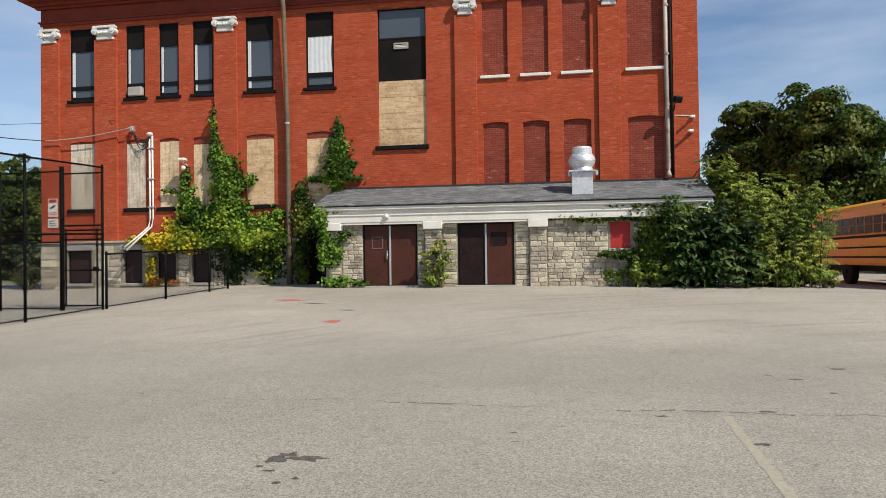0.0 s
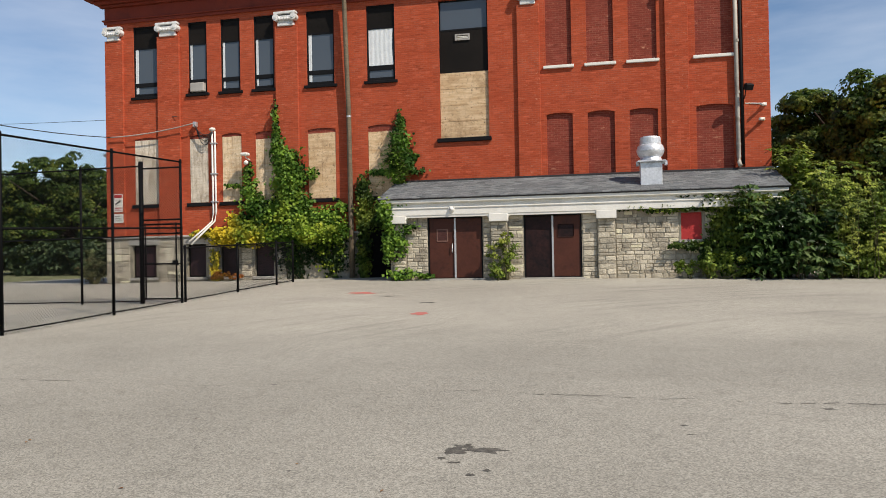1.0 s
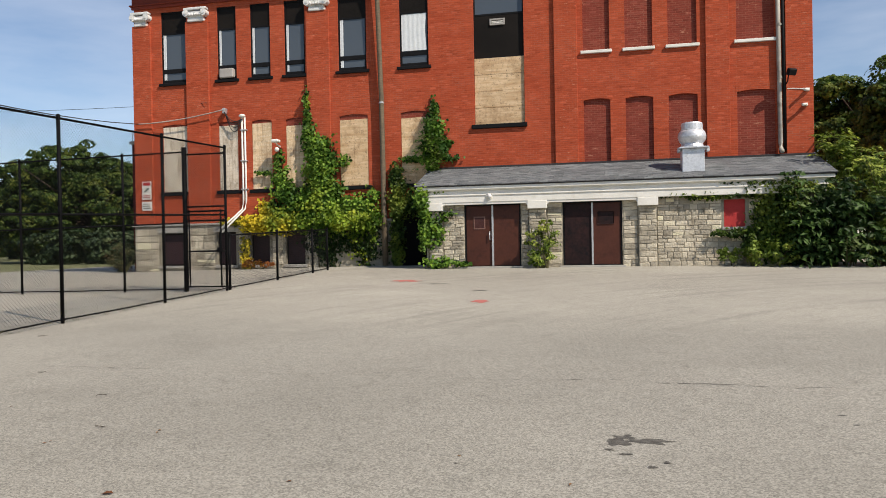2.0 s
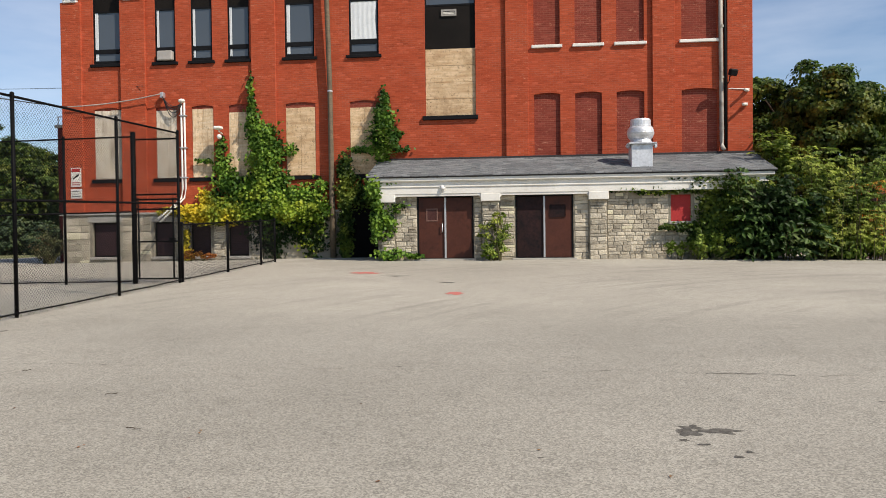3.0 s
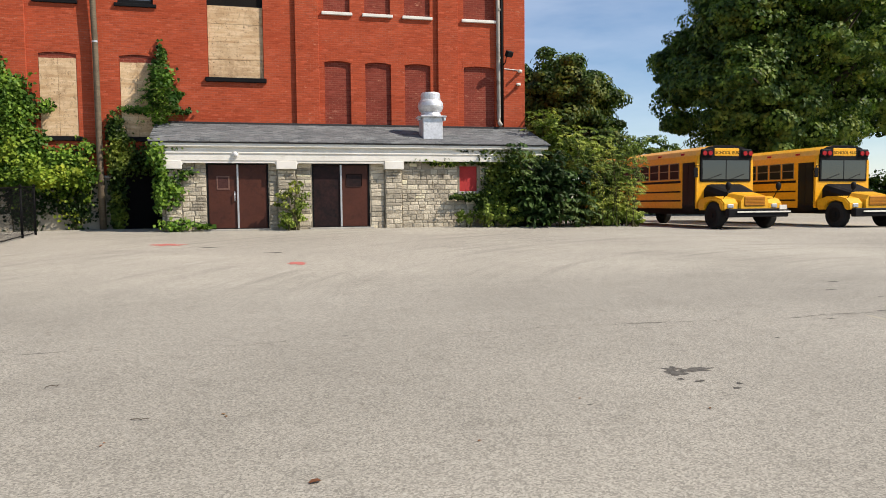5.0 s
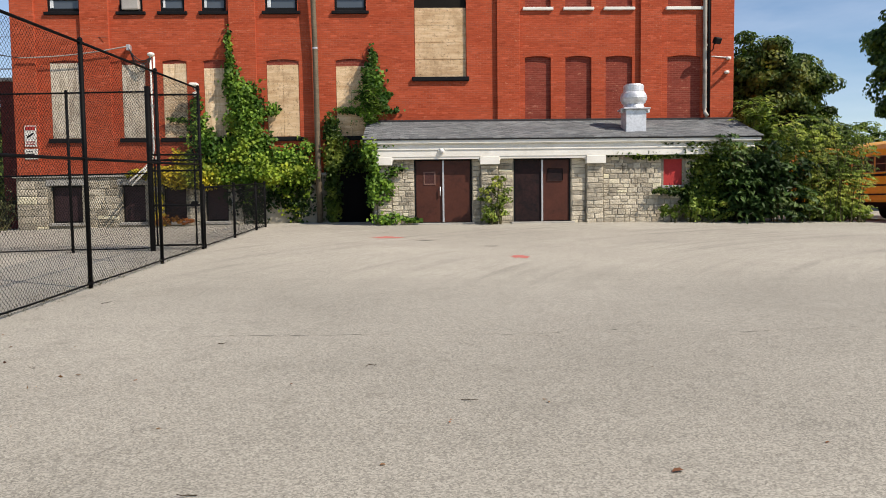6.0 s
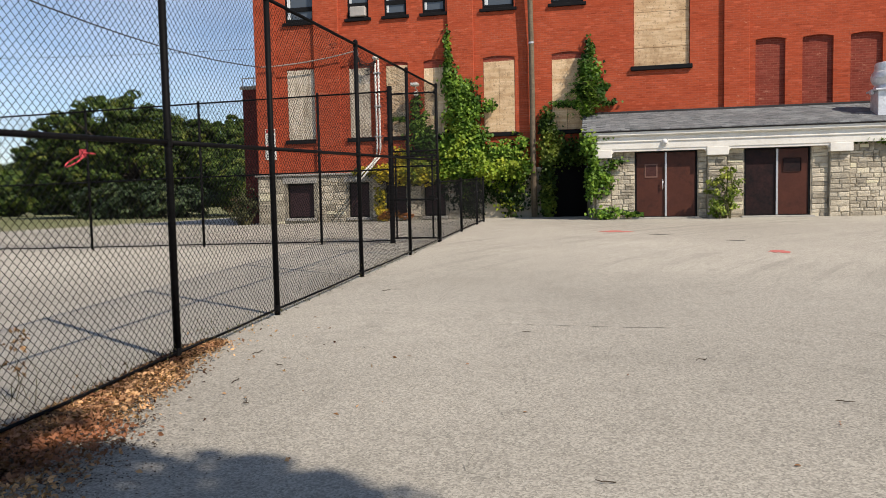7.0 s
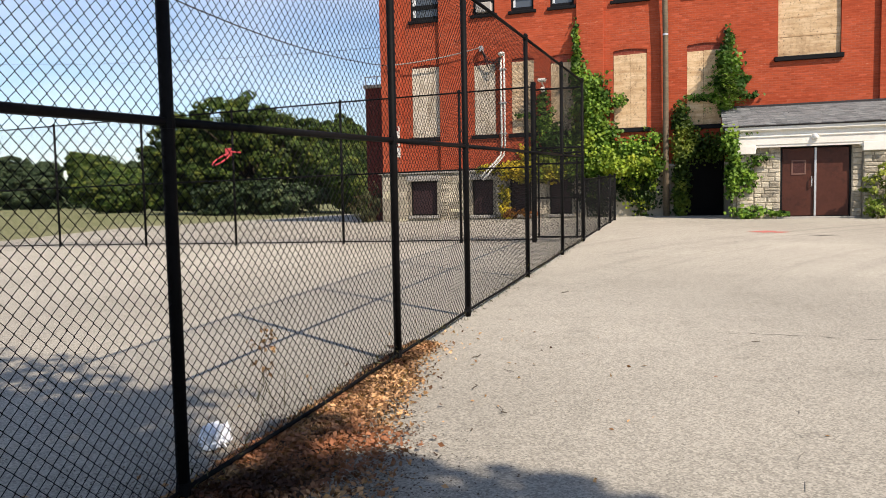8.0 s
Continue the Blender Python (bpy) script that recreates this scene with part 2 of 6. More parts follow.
DOORBROWN = worn("brown_door_paint", (0.095, 0.033, 0.021), (0.06, 0.022, 0.016), 0.4, big=1.1, fine=14, dirt=(0.03, 0.014, 0.012), bump=0.05)
DOORDARK = worn("dark_door_paint", (0.006, 0.005, 0.006), (0.03, 0.012, 0.011), 0.55, big=1.8, fine=12, bump=0.05)
ALUMINIUM = worn("aluminium", (0.62, 0.62, 0.63), (0.5, 0.5, 0.51), 0.4, 0.6, bump=0.05)
GALV = worn("galvanised_steel", (0.74, 0.75, 0.77), (0.62, 0.63, 0.65), 0.45, 0.45, big=5, fine=14, dirt=(0.3, 0.3, 0.3), bump=0.1)
PIPEGREY = worn("weathered_pipe_paint", (0.46, 0.43, 0.37), (0.3, 0.275, 0.235), 0.6, 0.1, big=1.5, fine=14, dirt=(0.16, 0.13, 0.1), bump=0.1)
REDBOARD = worn("red_board", (0.46, 0.045, 0.04), (0.38, 0.035, 0.035), 0.6)
FENCEBLACK = worn("black_fence_coat", (0.003, 0.003, 0.0033), (0.006, 0.006, 0.0065), 0.6, fine=18, bump=0.1, spec=0.07)
POLEWOOD = planks("pole_wood", (0.19, 0.145, 0.092), (0.115, 0.088, 0.058), (0.065, 0.05, 0.036))
BARK = worn("bark", (0.09, 0.07, 0.05), (0.05, 0.04, 0.03), 0.95, big=4, fine=14, bump=0.8)
ASPHALT = tarmac("asphalt", (0.288, 0.269, 0.227), (0.195, 0.183, 0.154), (0.375, 0.351, 0.297))
GRASS = worn("field_grass", (0.125, 0.14, 0.06), (0.22, 0.215, 0.12), 0.95, big=0.12, fine=3, bump=0.4, spec=0.02)
CONCRETE = worn("concrete", (0.42, 0.4, 0.36), (0.33, 0.31, 0.28), 0.9, big=2, dirt=(0.2, 0.19, 0.17))
OIL = worn("oil_stain", (0.05, 0.046, 0.04), (0.15, 0.139, 0.12), 0.8, big=16, fine=70)
REDMARK = worn("red_marking", (0.52, 0.13, 0.11), (0.44, 0.18, 0.15), 0.9, big=9, fine=30)
YELLOWMARK = worn("faded_yellow_line", (0.385, 0.352, 0.262), (0.345, 0.318, 0.258), 0.9, big=6, fine=30)
CRACK = worn("crack", (0.12, 0.11, 0.095), (0.22, 0.205, 0.175), 0.95, big=5)
BUSYELLOW = worn("bus_yellow", (0.9, 0.44, 0.018), (0.84, 0.4, 0.015), 0.35, big=1, fine=12, bump=0.03, spec=0.4)
RUBBER = worn("rubber", (0.012, 0.012, 0.012), (0.03, 0.03, 0.03), 0.85)
REDLENS = worn("red_lens", (0.42, 0.02, 0.02), (0.3, 0.015, 0.02), 0.2, bump=0)
WIRE = worn("pale_cable", (0.45, 0.42, 0.38), (0.3, 0.28, 0.26), 0.6, bump=0)
DARKWIRE = worn("dark_cable", (0.03, 0.03, 0.03), (0.05, 0.05, 0.05), 0.6, bump=0)
IVY = foliage("ivy_leaves", (0.06, 0.14, 0.018), (0.27, 0.41, 0.055), (0.36, 0.44, 0.05), 0.07)
LIME = foliage("lime_creeper_leaves", (0.065, 0.14, 0.014), (0.34, 0.44, 0.05), (0.44, 0.47, 0.045), 0.08)
IVYGOLD = foliage("golden_ivy_leaves", (0.1, 0.17, 0.02), (0.36, 0.38, 0.035), (0.58, 0.43, 0.03), 0.2)
VINE = foliage("vine_leaves", (0.045, 0.115, 0.018), (0.2, 0.34, 0.05), (0.2, 0.3, 0.045), 0.08)
OLIVEIVY = foliage("olive_ivy_leaves", (0.03, 0.065, 0.01), (0.17, 0.23, 0.035), (0.24, 0.27, 0.04), 0.1)
# Ivy with deep shade put into its leaf colour.
SHADEIVY = foliage("shade_dark_ivy_leaves", (0.009, 0.026, 0.006), (0.032, 0.066, 0.012), (0.06, 0.1, 0.02), 0.05)
BUSH = foliage("shrub_leaves", (0.04, 0.09, 0.012), (0.28, 0.36, 0.055), (0.38, 0.42, 0.07), 0.15)
PALEBUSH = foliage("pale_shrub_leaves", (0.1, 0.155, 0.025), (0.32, 0.41, 0.075), (0.4, 0.42, 0.08), 0.15)
BROADLEAF = foliage("broad_shrub_leaves", (0.018, 0.045, 0.01), (0.1, 0.17, 0.04), (0.2, 0.26, 0.09), 0.05)
DULLBUSH = foliage("dull_shrub_leaves", (0.05, 0.06, 0.028), (0.18, 0.18, 0.08), (0.24, 0.15, 0.08), 0.12)
OAK = foliage("tree_leaves", (0.035, 0.08, 0.014), (0.2, 0.29, 0.05), (0.27, 0.31, 0.06), 0.1)
# Far greenery: distance haze is mixed into this dull green.
FARGREEN = foliage("hazy_far_leaves", (0.035, 0.06, 0.03), (0.09, 0.135, 0.06), (0.14, 0.17, 0.07), 0.08)
# Darker copy of the tree leaves, with shade put into the colour.
SHADEDOAK = foliage("shade_darkened_leaves", (0.02, 0.047, 0.009), (0.125, 0.185, 0.034), (0.22, 0.24, 0.045), 0.1)
DRYLEAF = foliage("dry_leaves", (0.07, 0.03, 0.018), (0.95, 0.56, 0.29), (0.37, 0.155, 0.08), 0.14)
HOOPRED = worn("faded_hoop_paint", (0.55, 0.07, 0.08), (0.42, 0.05, 0.06), 0.5)
FLOWER = foliage("orange_petals", (0.3, 0.12, 0.02), (0.75, 0.38, 0.04), (0.6, 0.18, 0.05), 0.15)
SOIL = worn("leaf_litter_soil", (0.045, 0.03, 0.022), (0.1, 0.065, 0.045), 0.95, big=3, fine=20, bump=0.6)
BAG = worn("white_plastic_bag", (0.88, 0.9, 0.95), (0.78, 0.82, 0.9), 0.35, bump=0.1)
CRUMB = foliage("leaf_crumbs", (0.03, 0.02, 0.015), (0.11, 0.07, 0.05), (0.2, 0.11, 0.07), 0.1)
STEM = worn("green_stem", (0.10, 0.10, 0.04), (0.07, 0.06, 0.03), 0.8)
HOUSEWHITE = worn("white_siding", (0.7, 0.7, 0.68), (0.6, 0.6, 0.58), 0.7)

# ---- building tools ----


def ground_z(x, y):
    """The lot falls gently away from the school, and the court sideways too."""
    side = max(0.0, min(1.0, (x - 5.5) / 4.0))
    court = 0.013 * max(0.0, min(-11.0 - x, 24.0))
    return 0.0335 * max(-8.0, min(y, 26.0 - 5.5 * side)) - 0.07 * side - court + 0.006 * math.sin(x * 0.7 + 1) * math.sin(y * 0.5)


def thing(name, x, y, z, label, category, group="", kind=""):
    ob = new(name)
    ob.location = (x, y, z)
    ob.empty_display_size = 0.2
    bpy.context.view_layer.update()
    return tagged(ob, label, category, group, kind)


def attach(ob, parent):
    if parent is not None:
        ob.parent = parent
        p = parent
        m = Matrix.Identity(4)
        chain = []
        while p is not None:
            chain.append(p)
            p = p.parent
        for q in reversed(chain):
            m = m @ q.matrix_parent_inverse @ q.matrix_basis
        ob.matrix_parent_inverse = m.inverted()
    return ob


def part(name, bm, material, parent=None, label="", smooth=False):
    me = bpy.data.meshes.new(name)
    bm.to_mesh(me)
    bm.free()
    me.materials.append(material)
    if smooth:
        me.polygons.foreach_set("use_smooth", [True] * len(me.polygons))
    ob = attach(new(name, me), parent)
    return tagged(ob, label)


def raw(name, verts, faces, material, parent=None, label=""):
    me = bpy.data.meshes.new(name)
    me.from_pydata(verts, [], faces)
    me.update()
    me.materials.append(material)
    return tagged(attach(new(name, me), parent), label)


def box(bm, x0, x1, y0, y1, z0, z1, bevel=0.0):
    r = bmesh.ops.create_cube(bm, size=1, matrix=Matrix.LocRotScale(((x0 + x1) / 2, (y0 + y1) / 2, (z0 + z1) / 2), None, (x1 - x0, y1 - y0, z1 - z0)))
    if bevel:
        edges = list({e for v in r["verts"] for e in v.link_edges})
        bmesh.ops.bevel(bm, geom=edges, offset=bevel, segments=1, affect="EDGES")
    return bm


def boxed(x0, x1, y0, y1, z0, z1, bevel=0.0):
    return box(bmesh.new(), x0, x1, y0, y1, z0, z1, bevel)


def tube(bm, points, radii, sides=8, caps=True):
    """A round bar along points, its radius given at each."""
    if not isinstance(radii, (list, tuple)):
        radii = [radii] * len(points)
    points = [Vector(p) for p in points]
    rings = []
    for i, p in enumerate(points):
        d = (points[min(i + 1, len(points) - 1)] - points[max(i - 1, 0)]).normalized()
        side = d.cross(Vector((0, 0, 1)) if abs(d.z) < 0.9 else Vector((1, 0, 0))).normalized()
        up = side.cross(d)
        rings.append([bm.verts.new(p + radii[i] * (side * math.cos(a) + up * math.sin(a))) for a in (2 * math.pi * k / sides for k in range(sides))])
    for a, b in zip(rings, rings[1:]):
        for k in range(sides):
            bm.faces.new((a[k], a[(k + 1) % sides], b[(k + 1) % sides], b[k]))
    if caps:
        bm.faces.new(rings[0][::-1])
        bm.faces.new(rings[-1])
    return bm


def lathe(bm, cx, cy, profile, sides=24):
    rings = [[bm.verts.new((cx + r * math.cos(a), cy + r * math.sin(a), z)) for a in (2 * math.pi * k / sides for k in range(sides))] for r, z in profile]
    for a, b in zip(rings, rings[1:]):
        for k in range(sides):
            bm.faces.new((a[k], a[(k + 1) % sides], b[(k + 1) % sides], b[k]))
    bm.faces.new(rings[-1])
    bm.faces.new(rings[0][::-1])
    return bm


def pierced(x0, x1, z0, z1, openings, y0, y1):
    """A wall from y0 (front) to y1 with rectangular openings (x0, x1, z0, z1) right through it."""
    xs = sorted({x0, x1, *[o[i] for o in openings for i in (0, 1)]})
    zs = sorted({z0, z1, *[o[i] for o in openings for i in (2, 3)]})
    bm = bmesh.new()
    seen = {}

    def v(x, y, z):
        k = (round(x, 4), y, round(z, 4))
        if k not in seen:
            seen[k] = bm.verts.new((x, y, z))
        return seen[k]

    def solid(i, j):
        if not (0 <= i < len(xs) - 1 and 0 <= j < len(zs) - 1):
            return False
        cx, cz = (xs[i] + xs[i + 1]) / 2, (zs[j] + zs[j + 1]) / 2
        return not any(o[0] < cx < o[1] and o[2] < cz < o[3] for o in openings)
    for i in range(len(xs) - 1):
        for j in range(len(zs) - 1):
            if not solid(i, j):
                continue
            a, b, c, d = xs[i], xs[i + 1], zs[j], zs[j + 1]
            bm.faces.new((v(a, y0, c), v(b, y0, c), v(b, y0, d), v(a, y0, d)))
            bm.faces.new((v(a, y1, d), v(b, y1, d), v(b, y1, c), v(a, y1, c)))
            if not solid(i - 1, j):
                bm.faces.new((v(a, y0, d), v(a, y1, d), v(a, y1, c), v(a, y0, c)))
            if not solid(i + 1, j):
                bm.faces.new((v(b, y0, c), v(b, y1, c), v(b, y1, d), v(b, y0, d)))
            if not solid(i, j - 1):
                bm.faces.new((v(a, y0, c), v(a, y1, c), v(b, y1, c), v(b, y0, c)))
            if not solid(i, j + 1):
                bm.faces.new((v(a, y0, d), v(b, y0, d), v(b, y1, d), v(a, y1, d)))
    return bm


def leaf_cloud(name, places, outward, size, material, parent=None, label="", seed=1, droop=0.3, flat=0.5, slim=0.55):
    """Many folded leaves at places (n x 3), facing roughly outward (n x 3)."""
    rng = np.random.default_rng(seed)
    n = len(places)
    nor = outward + rng.normal(0, flat, (n, 3))
    nor /= np.linalg.norm(nor, axis=1)[:, None] + 1e-9
    tip = rng.normal(0, 1, (n, 3)) + np.array([0, 0, -droop * 2])
    tip -= nor * (tip * nor).sum(1)[:, None]
    tip /= np.linalg.norm(tip, axis=1)[:, None] + 1e-9
    wide = np.cross(nor, tip)
    s = (rng.uniform(size[0], size[1], n))[:, None]
    verts = np.empty((n, 4, 3))
    verts[:, 0] = places - tip * s * 0.5
    verts[:, 1] = places - wide * s * slim * 0.5 + nor * s * 0.12
    verts[:, 2] = places + tip * s * 0.5
    verts[:, 3] = places + wide * s * slim * 0.5 + nor * s * 0.12
    me = bpy.data.meshes.new(name)
    me.vertices.add(4 * n)
    me.vertices.foreach_set("co", verts.reshape(-1))
    idx = np.arange(4 * n, dtype=np.int32).reshape(n, 4)
    tri = np.concatenate([idx[:, [0, 1, 2]], idx[:, [0, 2, 3]]], 1).reshape(-1)
    me.loops.add(6 * n)
    me.loops.foreach_set("vertex_index", tri.astype(np.int32))
    me.polygons.add(2 * n)
    me.polygons.foreach_set("loop_start", np.arange(0, 6 * n, 3, dtype=np.int32))
    me.update(calc_edges=True)
    me.materials.append(material)
    return tagged(attach(new(name, me), parent), label)


def clumped(rng, blobs, per, shell=0.55, skin=0.3, round_=0.6, squash=0.7):
    """Leaf places on many small uneven clumps: blobs are (centre, radii, clump count, clump size)."""
    spots, ways = [], []
    for c, r, k, q in blobs:
        d = rng.normal(0, 1, (k, 3))
        d /= np.linalg.norm(d, axis=1)[:, None]
        rad = rng.uniform(shell, 1.02, (k, 1)) ** 0.6
        mid = np.array(c) + d * rad * np.array(r)
        w = q * rng.uniform(0.5, 1.3, (k, 1))
        e = rng.normal(0, 1, (k, per, 3))
        e /= np.linalg.norm(e, axis=2)[:, :, None]
        p = mid[:, None] + e * (rng.uniform(skin, 1, (k, per, 1)) * w[:, None]) * np.array([1, 1, squash])
        spots.append(p.reshape(-1, 3))
        ways.append((e * round_ + d[:, None] * 0.5 + np.array([0, 0, 0.4])).reshape(-1, 3))
    return np.concatenate(spots), np.concatenate(ways)


def tree(name, x, y, blobs, leaf, material, label, seed, trunk=0.35, per=60, fork=0.45, group=""):
    rng = np.random.default_rng(seed)
    z = ground_z(x, y) - 0.1
    ob = thing(name, x, y, z, label, "tree", group)
    low = min(b[0][2] - b[1][2] for b in blobs)
    top = max(b[0][2] for b in blobs)
    bm = bmesh.new()
    split = z + (top - z) * fork
    pts = [(x, y, z), (x + 0.1, y, z + (split - z) * 0.5), (x, y + 0.1, split)]
    tube(bm, pts, [trunk * 1.25, trunk, trunk * 0.8], 10)
    part("trunk", bm, BARK, ob, smooth=True)
    bm = bmesh.new()
    for c, r, k, q in blobs:
        for j in range(3):
            d = rng.normal(0, 0.45, 3)
            end = np.array(c) + d * np.array(r)
            s = np.array([x, y, split - rng.uniform(0, 0.25) * (split - z)])
            mid = (s + end) / 2 + rng.normal(0, 0.3, 3) + np.array([0, 0, 0.3])
            tube(bm, [tuple(s), tuple(mid), tuple(end)], [trunk * 0.45, trunk * 0.26, trunk * 0.08], 6)
    tagged(part("branchwork", bm, BARK, ob, smooth=True), kind="stuff")
    p, w = clumped(rng, blobs, per, skin=0.7, round_=1.3, squash=0.55)
    tagged(leaf_cloud("crown", p, w, leaf, material, ob, "", seed + 1, 0.3, 0.45, 0.7), kind="stuff")
    return ob

# ---- ground ----


def sheet(name, xs, ys, material, lift, label, category):
    verts = [(x, y, ground_z(x, y) + lift) for y in ys for x in xs]
    k = len(xs)
    faces = [(j * k + i, j * k + i + 1, (j + 1) * k + i + 1, (j + 1) * k + i) for j in range(len(ys) - 1) for i in range(k - 1)]
    ob = raw(name, verts, faces, material)
    for p in ob.data.polygons:
        p.use_smooth = True
    return tagged(ob, label, category, kind="structure")


def steps(a, b, d):
    return [a + (b - a) * i / round((b - a) / d) for i in range(round((b - a) / d) + 1)]


sheet("ground", [-900, -500, -250, *steps(-120, 120, 10), 250, 500, 900], [-300, -120, -60, *steps(-20, 40, 2), 60, 100, 200, 400, 1200], GRASS, -0.05,
      "dry green and straw-coloured grass field beyond the lot", "ground")
sheet("pavement", steps(-33, 46, 1), steps(-16, 50, 1), ASPHALT, 0.0, "pale bleached grey asphalt parking lot with fine cracks", "pavement")

# ---- school ----
FACE = 26.5
school = thing("school_building", -8.2, 33, 0.75, "old red brick school with boarded windows and white pilaster capitals", "building")
UPPER = [(-19.55, -18.42), (-17.1, -16.29), (-15.69, -14.86), (-14.27, -13.43), (-12.09, -10.97), (-9.68, -8.58)]
NICHES = [(-3.0, -2.08), (-1.56, -0.63), (-0.12, 0.83), (2.1, 3.31)]
CELLAR = [(-19.68, -18.6), (-17.23, -16.42), (-15.8, -15.0), (-14.34, -13.54)]
holes = [(a, b, 8.25, 11.1) for a, b in UPPER] + [(a, b, 3.9, 6.6) for a, b in UPPER]
holes += [(-6.9, -5.07, 5.95, 11.05)]
wall = part("wall", pierced(-20.75, 4.43, 2.62, 12.6, holes + [(a, b, 8.33, 11.05) for a, b in NICHES] + [(a, b, 4.3, 6.66) for a, b in NICHES], FACE, FACE + 0.4), BRICK, school)
part("wall", boxed(-20.75, -20.35, FACE + 0.4, 44, 0.6, 12.6), BRICK, school)
part("wall", boxed(4.03, 4.43, FACE + 0.4, 44, 0.6, 12.6), BRICK, school)
part("wall", boxed(-20.35, 4.03, 43.6, 44, 0.6, 12.6), BRICK, school)
part("roof", boxed(-21.2, 4.9, 26.0, 44.4, 12.95, 13.2), TAR, school)
# Unseen dark sheets added to close the hollow behind the windows.
part("interior_lid", boxed(-20.35, 4.03, FACE + 0.4, 43.6, 11.9, 12.0), DARKPANEL, school)
part("interior_backing", boxed(-20.35, 4.03, 28.2, 28.3, 0.6, 11.9), DARKPANEL, school)
# bricked-up openings
for a, b in NICHES:
    part("brick_infill", boxed(a - 0.1, b + 0.1, FACE + 0.1, FACE + 0.3, 8.2, 11.2), INFILL, school, "darker brick filling an old window")
    part("brick_infill", boxed(a - 0.1, b + 0.1, FACE + 0.1, FACE + 0.3, 4.2, 6.75), INFILL, school, "darker brick filling an old window")
    part("sill", boxed(a - 0.08, b + 0.08, FACE - 0.09, FACE + 0.095, 8.24, 8.345, 0.012), WHITE, school, "white painted stone sill")
# pilasters with capitals
PILASTERS = [(-20.78, -19.98), (-18.42, -17.45), (-13.34, -12.42), (-4.0, -3.2), (1.1, 1.86)]
for a, b in PILASTERS:
    part("pilaster", boxed(a, b, FACE - 0.11, FACE, 2.62 if a < -8 else 4.35, 10.6, 0.008), BRICK, school)
part("pilaster", boxed(3.62, 4.46, FACE - 0.09, FACE, 4.35, 11.28, 0.008), BRICK, school)


def capital(a, b):
    """A scrolled Ionic capital: necking, egg band, two volutes, abacus."""
    bm = bmesh.new()
    c, w = (a + b) / 2, b - a
    box(bm, a + 0.05, b - 0.05, FACE - 0.16, FACE, 10.58, 10.72, 0.02)
    box(bm, a + 0.08, b - 0.08, FACE - 0.15, FACE, 10.72, 10.82, 0.02)
    box(bm, a - 0.02, b + 0.02, FACE - 0.2, FACE, 10.80, 10.98, 0.03)
    box(bm, a - 0.08, b + 0.08, FACE - 0.24, FACE, 11.02, 11.12, 0.02)
    for s in (-1, 1):
        x = c + s * w * 0.47
        tube(bm, [(x, FACE - 0.25, 10.9), (x, FACE, 10.9)], 0.13, 14)
        tube(bm, [(x, FACE - 0.275, 10.9), (x, FACE - 0.2, 10.9)], 0.06, 10)
    for k in range(5):
        x = c + (k - 2) * w * 0.14
        bmesh.ops.create_uvsphere(bm, u_segments=8, v_segments=6, radius=0.06, matrix=Matrix.Translation((x, FACE - 0.19, 10.84)))
    part("capital", bm, CAPITAL, school, "white scrolled pilaster capital")


for a, b in PILASTERS:
    capital(a + 0.08, b - 0.08)
# cornice in stepped courses
for y0, z0, z1 in ((26.42, 11.28, 11.4), (26.36, 11.4, 11.46), (26.44, 11.46, 11.95), (26.3, 11.95, 12.05), (26.15, 12.05, 12.2), (25.95, 12.25, 12.45), (25.85, 12.45, 12.62)):
    part("cornice_course", boxed(-20.75 - (26.5 - y0), 4.43 + (26.5 - y0), y0, FACE, z0, z1, 0.015), REDPAINT, school)
part("soffit", boxed(-21.4, 5.0, 25.85, FACE, 12.2, 12.25), REDPAINT, school)
part("gutter", boxed(-21.5, 5.1, 25.72, FACE, 12.62, 12.95, 0.03), ALUMINIUM, school, "grey metal gutter on the cornice")


def arch(a, b, z):
    """A flat segmental arch of upright bricks over an opening."""
    rise, w, k = 0.07, b - a, max(9, round((b - a) / 0.085))
    bm = bmesh.new()
    for i in range(k):
        u0, u1 = i / k, (i + 1) / k
        x0, x1 = a - 0.05 + (w + 0.1) * u0 + 0.0015, a - 0.05 + (w + 0.1) * u1 - 0.0015
        s0, s1 = z - rise * (2 * u0 - 1) ** 2, z - rise * (2 * u1 - 1) ** 2
        vs = [bm.verts.new(p) for p in ((x0, FACE - 0.004, s0), (x1, FACE - 0.004, s1), (x1, FACE - 0.004, s1 + 0.26), (x0, FACE - 0.004, s0 + 0.26),
                                        (x0, FACE + 0.1, s0), (x1, FACE + 0.1, s1), (x1, FACE + 0.1, s1 + 0.26), (x0, FACE + 0.1, s0 + 0.26))]
        for f in ((0, 1, 2, 3), (7, 6, 5, 4), (0, 4, 5, 1), (1, 5, 6, 2), (2, 6, 7, 3), (3, 7, 4, 0)):
            bm.faces.new([vs[q] for q in f])
    part("brick_arch", bm, BRICK, school)


